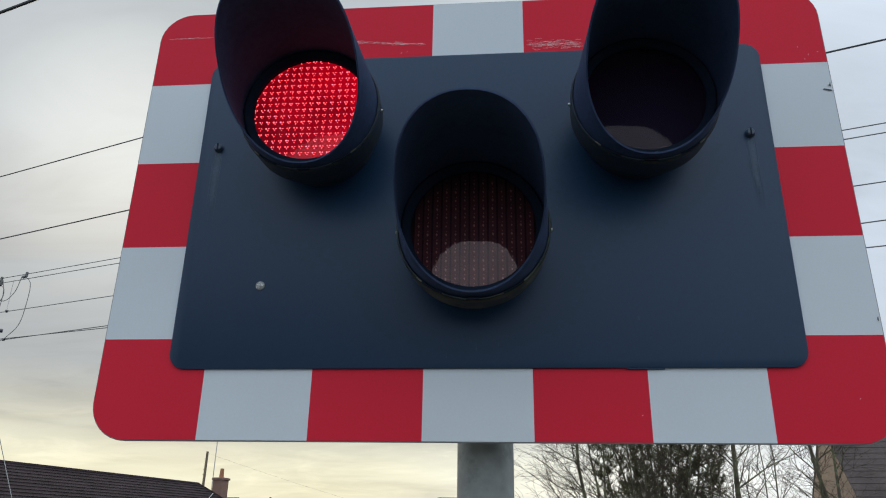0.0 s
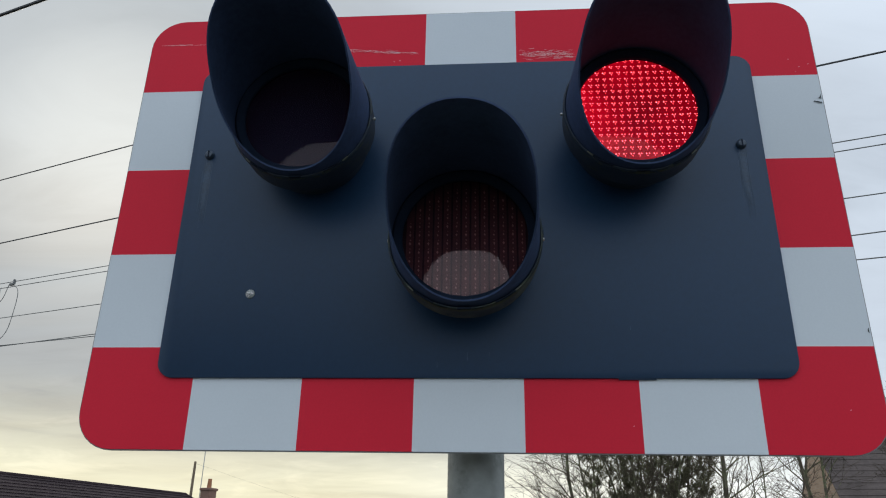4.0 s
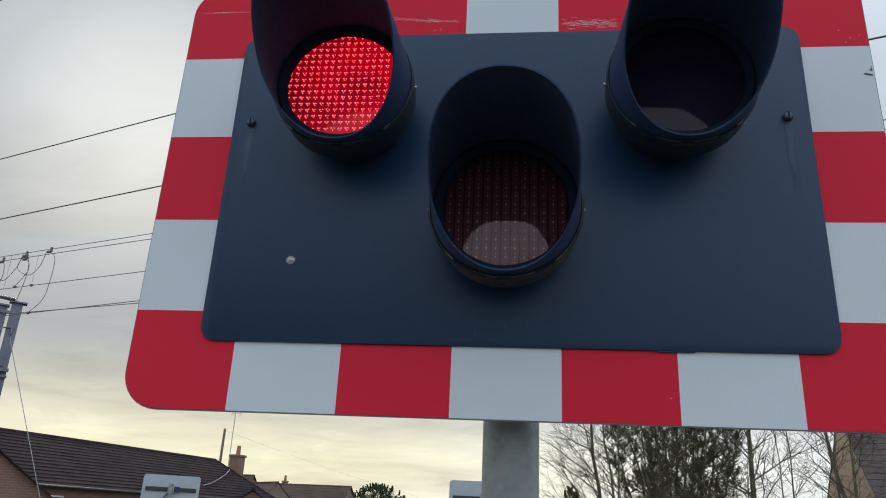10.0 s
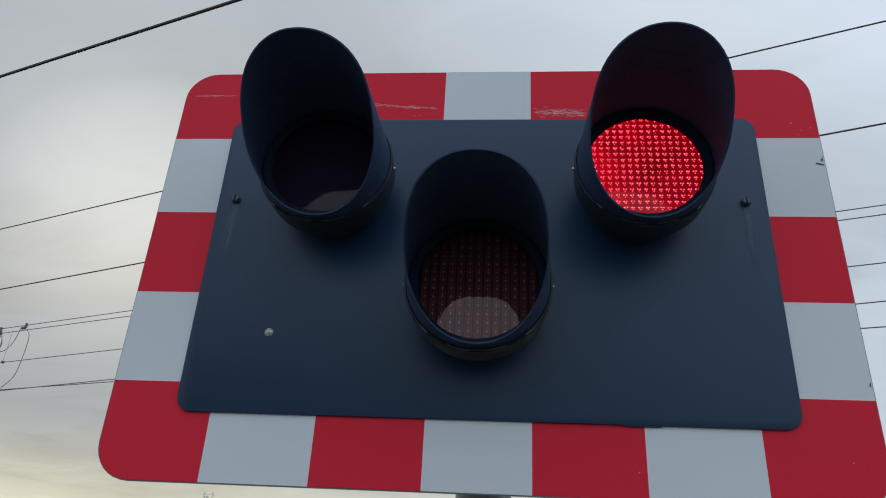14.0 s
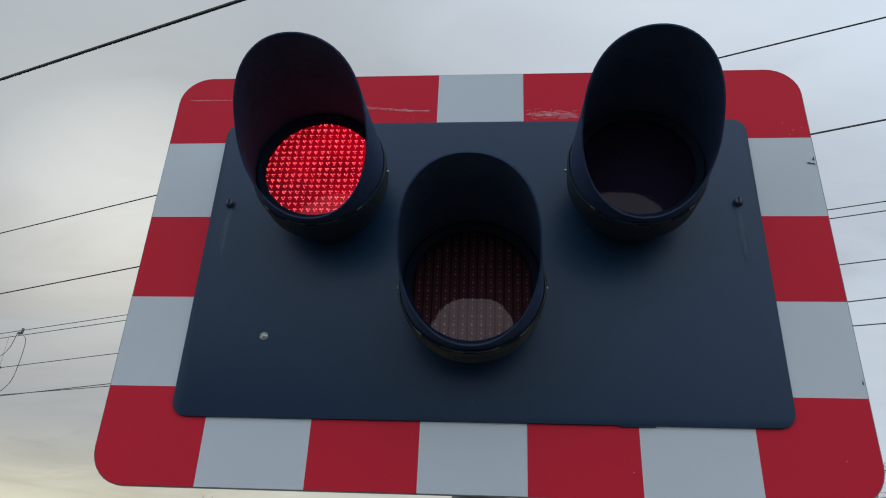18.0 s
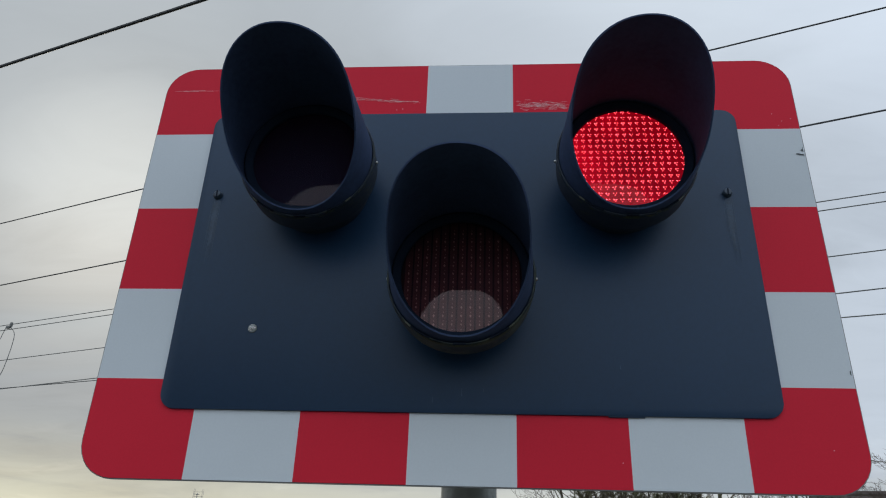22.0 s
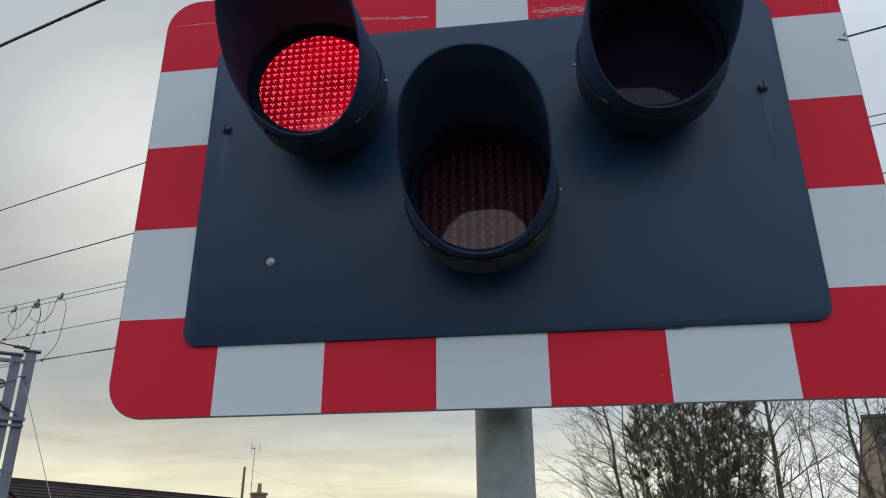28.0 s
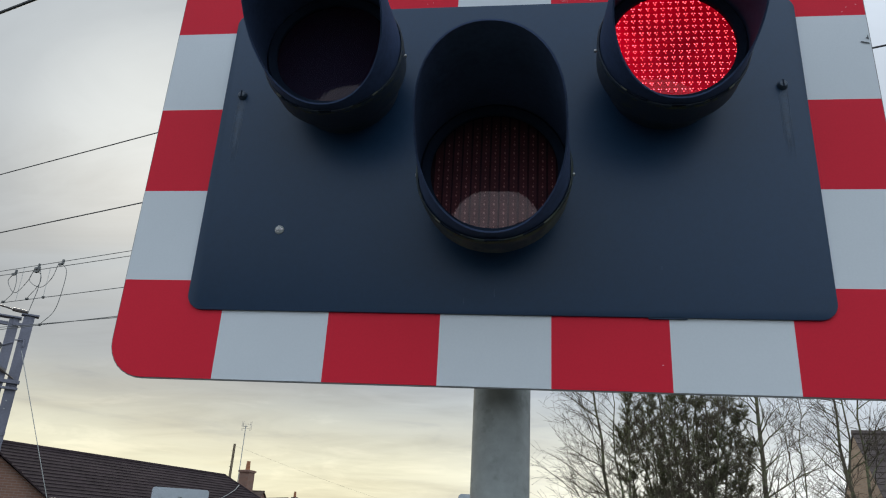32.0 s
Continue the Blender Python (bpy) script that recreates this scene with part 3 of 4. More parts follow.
def signal_lamp(name, cx, cz, amber, label, toe=0.0, first=0.0):
    """One lamp of the signal; first: seconds until a red one first lights."""
    lamp = new(name)
    lamp.parent = signal
    lamp["label"] = label
    lamp.matrix_basis = pose(cx + OFF.x, OFF.y, cz + OFF.z)
    part("collar", revolve([(0.080, -0.004), (0.084, -0.004), (0.094, -0.040), (0.1050, -0.060), (0.1062, -0.096), (0.1075, -0.099), (0.1075, -0.1035), (0.1064, -0.1060), (0.1048, -0.1060), (0.1048, -0.058), (0.092, -0.040)], 0, 0), M_COLLAR_GREEN if amber else M_COLLAR, lamp, smooth=True)
    part("hood", hood_mesh(toe, 0.975 if amber else 1.0), M_HOOD, lamp, "long black cowl hood", True)
    part("bezel", revolve([(LENS_R - 0.0015, LENS_Y + 0.003), (LENS_R - 0.0015, LENS_Y - 0.0035), (LENS_R + 0.002, LENS_Y - 0.0065), (0.098, LENS_Y - 0.0085), (0.1012, LENS_Y - 0.006), (0.1012, LENS_Y + 0.003)], 0, 0), M_BEZEL, lamp, smooth=True)
    linked("lens", lens_mesh(toe), M_LENS_AMBER if amber else M_LENS_RED, lamp, "dark amber moulded lens" if amber else "red moulded lens")
    for sx in (1, -1):
        bm = revolve([(0.0004, 0), (0.0024, 0.0005), (0.0028, 0.003), (0.0014, 0.0032), (0.0014, 0.008)], 0, 0, 12, closed=False)
        bmesh.ops.rotate(bm, verts=bm.verts, cent=(0, 0, 0), matrix=Matrix.Rotation(radians(90 * sx), 3, "Z"))
        bmesh.ops.translate(bm, verts=bm.verts, vec=(sx * 0.1105, -0.088, 0.0))
        part("side_screw", bm, M_STEEL, lamp, "bright steel screw", True)
    # green growth on the lower lip, and the drain notch
    rng = random.Random(int(cx * 1000) + 7)
    bm = bmesh.new()
    for _ in range(320 if amber else 70):
        th = math.pi + rng.gauss(-0.35 if amber else 0, 0.75)
        y = -rng.uniform(0.099, 0.107)
        s = rng.uniform(0.0006, 0.0030)
        c = Vector((0.1072 * math.sin(th), y, 0.1072 * math.cos(th)))
        t, out = Vector((math.cos(th), 0, -math.sin(th))), Vector((math.sin(th), 0, math.cos(th)))
        bm.faces.new([bm.verts.new(c + out * (0.0004 + s * 0.2) + t * a * s + Vector((0, b * s * 0.4, 0))) for a, b in ((-1.6, -0.6), (1.4, -0.9), (1.7, 0.7), (-1.2, 0.9))])
    tagged(part("algae", bm, M_ALGAE, lamp, "thin green algae on the lower lip"), kind="stuff")
    part("drain_notch", boxed((-0.009, -0.1088, -0.1072), (0.009, -0.1040, -0.1045)), M_INNER, lamp)
    for turn in (148, 212):
        bm = bmesh.new()
        ring = []
        for k in range(7):
            th = radians(turn - 9 + 3 * k)
            ring.append([bm.verts.new((r * math.sin(th), y, r * math.cos(th))) for r, y in ((0.1040, -0.1065), (0.1068, -0.1072), (0.1068, -0.1040))])
        for p, q in zip(ring, ring[1:]):
            for i in (0, 1):
                bm.faces.new((p[i], q[i], q[i + 1], p[i + 1]))
        part("rim_slot", bm, M_INNER, lamp, "dark slot in the rim")
        th = radians(turn + (11 if turn > 180 else -11))
        bm = boxed((-0.0052, -0.1079, -0.0012), (0.0048, -0.1062, 0.0012), 0.0005)
        bmesh.ops.rotate(bm, verts=bm.verts, cent=(0, 0, 0), matrix=Matrix.Rotation(th - math.pi, 3, "Y"))
        bmesh.ops.translate(bm, verts=bm.verts, vec=(0.1062 * math.sin(th), 0, 0.1062 * math.cos(th)))
        part("rim_clip", bm, M_CLIP, lamp, "worn pale clip on the rim")
    part("lip_screw", revolve([(0.0003, -0.1092), (0.0022, -0.1088), (0.0026, -0.1075)], 0.008, -0.0955, 12, closed=False), M_BOLT, lamp, smooth=True)
    part("rear_case", revolve([(0.1036, -0.0590), (0.1036, LENS_Y + 0.006), (0.1046, LENS_Y + 0.006), (0.1046, -0.0590)], 0, 0, 48), M_INNER, lamp)
    if amber:
        plate_y = -0.074
        bm = disc(0, 0, 0.1035, plate_y)
        part("reflector", bm, M_AMBER_BACK, lamp)
        bm = bmesh.new()
        pitch = 2 * LENS_R / 13.4
        for i in range(-6, 7):
            x = i * pitch
            h = math.sqrt(max(0.1 ** 2 - x * x, 0))
            if h > 0.01:
                box(bm, (x - 0.0052, plate_y - 0.004, -h), (x + 0.0052, plate_y - 0.0005, h))
        part("led_strips", bm, M_AMBER, lamp, "unlit amber strips behind the lens")
        part("led_points", point_grid(plate_y - 0.0045, 13, 6.5 * pitch, 0.0014, ((0.0003, -0.0010, 1), (0.0008, 0.0045, 0.55)), random.Random(3)), M_AMBER_DOT, lamp)
        return
    part("backing_disc", disc(0, 0, 0.1035, -0.0700), M_INNER, lamp)
    # turning slats added to switch the lamp: dark face and red diode face, nearly square to each other
    width, count, face_y = 0.0107, 17, -0.0962
    depth = width / 2 * math.tan(radians(47.5))
    for k in range(count):
        x = (k - (count - 1) / 2) * width
        near = max(0.0, abs(x) - width / 2)
        high = math.sqrt(max(0.0908 ** 2 - near * near, 0.0002)) + 0.001
        slat = linked("flash_slat", slat_mesh(width, depth, high, rng), M_UNLIT, lamp, "added turning slat, dark face for off and red diode face for on")
        slat.location = (x, face_y + depth, 0)
        SLATS.setdefault(first, []).append((slat, x, face_y + depth))


signal_border()
signal_plate()
signal_lamp("red_lamp", -0.249, 0.481, False, "flashing red lamp with black hood", -3.4, FIRST)
signal_lamp("red_lamp", 0.249, 0.481, False, "flashing red lamp with black hood", 2.9, FIRST + HALF_BEAT)
signal_lamp("amber_lamp", -0.0015, 0.2796, True, "unlit amber lamp with black hood")


def signal_post():
    def col(z0, z1, r, bm=None):
        bm = bm or bmesh.new()
        bmesh.ops.create_cone(bm, cap_ends=True, segments=40, radius1=r, radius2=r, depth=z1 - z0, matrix=Matrix.Translation((0, 0, (z0 + z1) / 2)))
        return bm
    part("post", col(0.0, BASE_Z + 0.62, POST_R), M_POST, signal, "weathered galvanised round post", True)
    part("post_foot", col(0.0, 0.35, POST_R + 0.02), M_POST, signal, "", True)
    for z in (BASE_Z + 0.18, BASE_Z + 0.55):
        part("mounting_rail", boxed((-0.42, -0.117, z - 0.02), (0.42, -0.075, z + 0.02), 0.004), M_POST, signal, "grey steel mounting rail")
        bm = bmesh.new()
        bmesh.ops.create_cone(bm, cap_ends=True, segments=32, radius1=POST_R + 0.006, radius2=POST_R + 0.006, depth=0.05, matrix=Matrix.Translation((0, 0, z)))
        part("post_clamp", bm, M_BOLT, signal, "", True)
    part("lamp_case", boxed((-0.36, -0.075, BASE_Z + 0.36), (-0.12, -0.02, BASE_Z + 0.60), 0.01), M_HOOD, signal)
    part("lamp_case", boxed((0.11, -0.075, BASE_Z + 0.36), (0.35, -0.02, BASE_Z + 0.60), 0.01), M_HOOD, signal)


signal_post()


# ---- far side signals, seen from behind ----
def far_signal(az, dist, lean=0.0):
    a = radians(az)
    x, y = dist * math.sin(a), -1.07 + dist * math.cos(a)
    s = thing("crossing_signal", (x, y, 0), "grey back of a level crossing signal board", "traffic signal", "signals across the tracks", -az)
    top = 2.5
    part("backing_board", slab(rounded(-HALF, HALF, top - TALL, top, 0.06), 0.09, 0.10), M_GREY_BOARD, s, "plain grey metal board back")
    part("mounting_rail", boxed((-0.50, 0.055, top - 0.32), (0.50, 0.088, top - 0.24), 0.006), M_GUTTER, s, "black cross rail")
    part("mounting_rail", boxed((-0.50, 0.055, top - 0.62), (0.50, 0.088, top - 0.54), 0.006), M_GUTTER, s, "black cross rail")
    part("clamp", boxed((-0.06, 0.02, top - 0.36), (0.06, 0.086, top - 0.20), 0.012), M_STEEL, s, "steel clamp")
    part("junction_box", boxed((0.07, 0.03, top - 0.33), (0.17, 0.054, top - 0.22), 0.01), M_HOOD, s)
    part("rosette", revolve([(0.002, 0.012), (0.018, 0.012), (0.022, 0.018), (0.002, 0.019)], -0.01, top - 0.27, 14, closed=False), M_RED, s, "small red button")
    tube_part("post", [rod((0, 0.0, 0), (0, 0.0, top - 0.17), 0.045)], M_POST, s, "", 14)
    pts = [Vector((0.02, 0.0, top - 0.30)), Vector((-0.10, 0.0, top - 0.42)), Vector((-0.16, 0.01, top - 0.55)), Vector((-0.02, 0.02, top - 0.75))]
    tube_part("cable", [[(p, 0.012) for p in pts]], M_HOOD, s, "loose black cable")
    return s


far_signal(-24.9, 17.1)
far_signal(-2.75, 12.8)

# ---- overhead line ----
LINE_AZ = 69.34
ALONG = Vector((-math.sin(radians(LINE_AZ)), math.cos(radians(LINE_AZ)), 0))
ACROSS = Vector((math.cos(radians(LINE_AZ)), math.sin(radians(LINE_AZ)), 0))
EYE0 = Vector((0.05, -1.08, 1.78))


def rail_point(s, away, rise):
    """A place by metres along the tracks, across them and above eye height."""
    return EYE0 + ALONG * s + ACROSS * away + Vector((0, 0, rise))


def wire(away, low, high, radius, mat, label, span=90.0):
    """A taut wire: its rise at the crossing (low) and 15 m along (high)."""
    pts = [(rail_point(s, away, low + (high - low) * s / 15), radius) for s in (-span, -30, 0, 15, 40, span)]
    ob = tube_part("overhead_wire", [pts], mat, None, "", 6)
    return tagged(ob, label, "overhead wire", "overhead line wires")


wire(2.4, 3.155, 3.66, 0.0112, M_WIRE, "thick dark cable slung along the near side of the tracks")
wire(6.1, 4.98, 4.99, 0.0085, M_WIRE, "dark catenary wire over the near track")
wire(6.1, 3.92, 3.93, 0.0085, M_WIRE, "dark contact wire over the near track")
wire(9.6, 4.985, 5.175, 0.0076, M_GREYWIRE, "grey catenary wire over the far track")
wire(9.6, 4.855, 5.065, 0.0076, M_GREYWIRE, "grey auxiliary wire over the far track")
wire(9.6, 4.20, 4.39, 0.0076, M_GREYWIRE, "grey return wire over the far track")
wire(9.6, 3.695, 3.77, 0.0080, M_GREYWIRE, "grey contact wire over the far track")
wire(9.6, 3.40, 3.80, 0.0076, M_GREYWIRE, "grey contact wire over the far track")


def gantry():
    a, dist = radians(-37.3), 22.2
    base = Vector((0.05 + dist * math.sin(a), -1.08 + dist * math.cos(a), 0))
    g = thing("overhead_line_mast", base, "grey galvanised twin-leg overhead line mast with bracket arms", "railway mast", turn=37.3)
    top = 6.62
    for x0, x1, z1 in ((-0.295, -0.055, top), (0.015, 0.275, top + 0.12)):
        bm = bmesh.new()
        box(bm, (x0, -0.06, 0), (x1, -0.045, z1), 0.003)
        box(bm, (x0, -0.045, 0), (x0 + 0.015, 0.06, z1))
        box(bm, (x1 - 0.015, -0.045, 0), (x1, 0.06, z1))
        part("leg", bm, M_GALV, g, "grey steel channel leg")
    for z in (1.2, 2.5, 3.7):
        part("batten", boxed((-0.30, -0.075, z - 0.05), (0.28, -0.0605, z + 0.05), 0.004), M_GALV, g)
    part("cap_plate", boxed((-0.58, -0.13, top), (-0.02, 0.13, top + 0.045), 0.006), M_GALV, g)
    part("cap_plate", boxed((-0.05, -0.13, top + 0.12), (0.37, 0.13, top + 0.165), 0.006), M_GALV, g)
    part("lower_plate", boxed((-0.20, -0.14, top - 0.20), (0.02, -0.062, top - 0.12), 0.006), M_GALV, g)
    part("cross_arm", boxed((-4.2, -0.05, top - 0.20), (-0.30, 0.05, top - 0.11), 0.006), M_GALV, g, "long steel cross arm")
    part("mid_arm", boxed((-3.6, -0.16, 4.93), (0.31, -0.0765, 5.02), 0.006), M_GALV, g, "steel bracket across the legs")
    part("mid_arm", boxed((-0.42, -0.15, 4.78), (0.30, -0.0765, 4.84), 0.006), M_GALV, g, "steel bracket across the legs")
    tube_part("top_rod", [rod((-1.6, -0.1, top + 0.42), (-0.25, -0.1, top + 0.21), 0.022), rod((-0.28, -0.1, top + 0.215), (0.08, -0.1, top + 0.185), 0.05)], M_INSUL, g, "rod with dark insulator", 8)
    tube_part("brace", [rod((-1.3, -0.12, 5.9), (-0.30, -0.12, 5.32), 0.02), rod((-0.38, -0.12, 5.37), (-0.08, -0.12, 5.20), 0.052), rod((-0.1, -0.1, 5.2), (0.15, -0.1, 5.05), 0.02)], M_INSUL, g, "slanting rod with dark insulator", 8)
    tube_part("small_bracket", [rod((-0.05, -0.09, 6.05), (0.18, -0.09, 6.08), 0.018), rod((0.16, -0.09, 6.1), (0.16, -0.09, 5.9), 0.03)], M_GALV, g, "", 6)
    # tension wheel on its arm
    bm = revolve([(0.085, -0.02), (0.125, -0.02), (0.125, 0.02), (0.085, 0.02)], 0, 0, 28)
    for k in range(4):
        box(bm, (-0.09, -0.008, -0.012), (0.09, 0.008, 0.012))
        bmesh.ops.rotate(bm, verts=bm.verts, cent=(0, 0, 0), matrix=Matrix.Rotation(radians(45), 3, "Y"))
    bmesh.ops.translate(bm, verts=bm.verts, vec=(-0.42, -0.1, 5.83))
    part("tension_wheel", bm, M_WIRE, g, "small dark spoked tension wheel")
    tube_part("wheel_arm", [rod((-0.5, -0.07, 5.78), (-0.08, -0.07, 5.98), 0.022)], M_GALV, g, "", 6)
    for z in (3.62, 3.78, 2.42, 2.58, 4.3, 4.5):
        part("bolt_head", boxed((0.10, -0.072, z - 0.014), (0.128, -0.0605, z + 0.014), 0.003), M_STAY, g)
    stay = tube_part("stay_cable", [rod(base + Vector((0.24, -0.05, 5.78)), base + Vector((2.0, 1.4, 0.0)), 0.0095)], M_STAY, None, "", 6)
    tagged(stay, "pale stay cable from the overhead line mast to the ground", "stay cable")


gantry()


def curve_points(ctrl, r, steps=18):
    """A smooth run through control places of (metres along, rise)."""
    pts = [Vector((a, b)) for a, b in ctrl]
    pts = [2 * pts[0] - pts[1]] + pts + [2 * pts[-1] - pts[-2]]
    out = []
    for k in range(1, len(pts) - 2):
        p0, p1, p2, p3 = pts[k - 1:k + 3]
        for j in range(steps // 3):
            u = j / (steps // 3)
            q = 0.5 * (2 * p1 + (p2 - p0) * u + (2 * p0 - 5 * p1 + 4 * p2 - p3) * u * u + (3 * p1 - p0 - 3 * p2 + p3) * u ** 3)
            out.append((rail_point(q.x, 9.6, q.y), r))
    out.append((rail_point(*pts[-2].to_tuple()[:1], 9.6, pts[-2].y), r))
    return out


def jumpers():
    """Loops of cable that hang between the far track's wires beside the mast."""
    loops = (((14.45, 5.12), (14.24, 4.9), (14.24, 4.4), (14.34, 4.03), (14.7, 3.78)),
             ((14.58, 5.12), (14.7, 4.8), (15.0, 4.64), (15.45, 4.85), (15.34, 5.12)),
             ((15.2, 5.14), (15.08, 4.88), (15.08, 4.55), (15.2, 4.05)),
             ((15.3, 5.05), (15.1, 4.94), (15.07, 4.72), (15.38, 4.42)),
             ((16.1, 5.07), (16.22, 4.9), (15.85, 4.60), (15.5, 4.85), (15.38, 5.10)),
             ((15.98, 5.05), (15.91, 4.85), (15.94, 4.6), (16.2, 4.41)))
    for ctrl in loops:
        ob = tube_part("jumper_cable", [curve_points(ctrl, 0.0072)], M_GREYWIRE, None, "", 6)
        tagged(ob, "thin grey jumper cable looped between the far wires", "cable", "jumper cables")
    for s, hi, lo in ((15.75, 5.2, 4.4), (14.82, 5.1, 4.39), (18.6, 5.22, 3.8), (9.0, 5.08, 3.75)):
        ob = tube_part("dropper_wire", [[(rail_point(s, 9.6, hi), 0.005), (rail_point(s, 9.6, lo), 0.005)]], M_STAY, None, "", 5)
        tagged(ob, "very thin pale dropper between the far wires", "overhead wire", "dropper wires")
    for s, rise in ((14.5, 5.10), (15.3, 5.10), (15.27, 5.02), (16.08, 5.05), (14.82, 4.38), (15.38, 4.40), (16.2, 4.41), (14.7, 3.76)):
        p = rail_point(s, 9.6, rise)
        big = rise > 4.9
        w = 0.055 if big else 0.022
        bm = boxed((-w, -0.025, -0.012), (w, 0.025, 0.038), 0.006)
        box(bm, (-w - 0.03, -0.02, 0.01), (-w + 0.01, 0.02, 0.11 if big else 0.03))
        ob = part("wire_clamp", bm, M_GREYWIRE)
        ob.matrix_basis = pose(*p, 0, 0, 90 + LINE_AZ)
        tagged(ob, "small dark clamp on the far overhead wire", "wire clamp", "wire clamps")


jumpers()


# ---- houses ----
def spot(az, dist, z=0.0):
    a = radians(az)
    return Vector((0.05 + dist * math.sin(a), -1.08 + dist * math.cos(a), z))


def courses(parent, eave_a, eave_b, ridge_a, ridge_b, count, mat, thick=0.015, label=""):
    """Overlapping rows of tiles from the eaves up to the ridge."""
    up = ((eave_b - eave_a).cross(ridge_a - eave_a)).normalized()
    if up.z < 0:
        up = -up
    for k in range(count):
        u0, u1 = k / count, min(1.0, (k + 1.15) / count)
        a0, b0 = eave_a.lerp(ridge_a, u0), eave_b.lerp(ridge_b, u0)
        a1, b1 = eave_a.lerp(ridge_a, u1), eave_b.lerp(ridge_b, u1)
        bm = bmesh.new()
        lo = [bm.verts.new(p) for p in (a0, b0, b1 + up * 0.002, a1 + up * 0.002)]
        hi = [bm.verts.new(p) for p in (a0 + up * thick * 1.7, b0 + up * thick * 1.7, b1 + up * thick * 0.5, a1 + up * thick * 0.5)]
        bm.faces.new(lo)
        bm.faces.new(hi)
        for i in range(4):
            bm.faces.new((lo[i], lo[(i + 1) % 4], hi[(i + 1) % 4], hi[i]))
        part("tile_course", bm, mat, parent)


def house(name, centre, turn, length, depth, eaves, ridge, wall_mat, tile_mat, label, hip=0.0, rows=12, chimney=None, windows=(), over=0.35, verge=0.2, tile=0.015):
    """A house with a pitched roof; its ridge runs along local x. hip: how far the ridge stops short of the +x end."""
    h = thing(name, centre, label, "house", turn=turn)
    L, D = length / 2, depth / 2
    bm = bmesh.new()
    t = 0.25
    for lo, hi in (((-L, -D, 0), (L, -D + t, eaves)), ((-L, D - t, 0), (L, D, eaves)), ((-L, -D + t, 0), (-L + t, D - t, eaves)), ((L - t, -D + t, 0), (L, D - t, eaves))):
        box(bm, lo, hi)
    for sx in (-1, 1):
        if sx > 0 and hip:
            continue
        x0, x1 = (L - t, L) if sx > 0 else (-L, -L + t)
        tri = [(-D, eaves), (D, eaves), (0, ridge - 0.05)]
        vs = [[bm.verts.new((x, y, z)) for y, z in tri] for x in (x0, x1)]
        bm.faces.new(vs[0])
        bm.faces.new(vs[1])
        for i in range(3):
            bm.faces.new((vs[0][i], vs[0][(i + 1) % 3], vs[1][(i + 1) % 3], vs[1][i]))
    part("wall", bm, wall_mat, h)
    drop = over * (ridge - eaves) / D
    xa, xb = -L - verge, L + (over if hip else verge)
    ra, rb = Vector((xa, 0, ridge)), Vector((xb - (hip + over if hip else 0), 0, ridge))
    roof = part("roof", boxed((xa + 0.3, -0.05, ridge - 0.12), (rb.x - 0.1, 0.05, ridge - 0.02)), tile_mat, h, "pitched tiled roof")
    for sy in (-1, 1):
        ea, eb = Vector((xa, sy * (D + over), eaves - drop)), Vector((xb, sy * (D + over), eaves - drop))
        courses(roof, ea, eb, ra, rb, rows, tile_mat, tile)
    if hip:
        ea, eb = Vector((xb, -D - over, eaves - drop)), Vector((xb, D + over, eaves - drop))
        courses(roof, ea, eb, rb, rb + Vector((0, 0.01, 0)), rows, tile_mat, tile)
        tube_part("hip_ridge", [rod(rb, ea, 0.09), rod(rb, eb, 0.09)], tile_mat, roof, "", 8)
    tube_part("ridge_tiles", [rod(ra, rb, 0.11)], tile_mat, roof, "rounded ridge tiles", 8)
    tube_part("gutter", [rod((xa, -D - over - 0.05, eaves - drop), (xb, -D - over - 0.05, eaves - drop), 0.06)], M_GUTTER, h, "black gutter", 8)
    if chimney:
        x, y, z0, z1, w = chimney
        c = part("chimney", boxed((x - w / 2, y - w / 2, z0), (x + w / 2, y + w / 2, z1), 0.01), wall_mat, h, "brick chimney stack")
        part("chimney_cap", boxed((x - w / 2 - 0.07, y - w / 2 - 0.07, z1 - 0.16), (x + w / 2 + 0.07, y + w / 2 + 0.07, z1 - 0.02), 0.02), wall_mat, c)
        bm = bmesh.new()
        bmesh.ops.create_cone(bm, cap_ends=True, segments=16, radius1=0.16, radius2=0.12, depth=0.62, matrix=Matrix.Translation((x, y, z1 + 0.28)))
        part("chimney_pot", bm, M_POT, c, "tall terracotta chimney pot", True)
    for x, z, w, hh in windows:
        f = part("window_frame", boxed((x - w / 2, -D - 0.04, z), (x + w / 2, -D + 0.02, z + hh), 0.01), M_UPVC, h, "white window frame")
        for k in (0, 1):
            x0 = x - w / 2 + 0.07 + k * w / 2
            part("pane", boxed((x0, -D - 0.046, z + 0.07), (x0 + w / 2 - 0.12, -D - 0.042, z + hh - 0.07)), M_PANE, f)
    return h


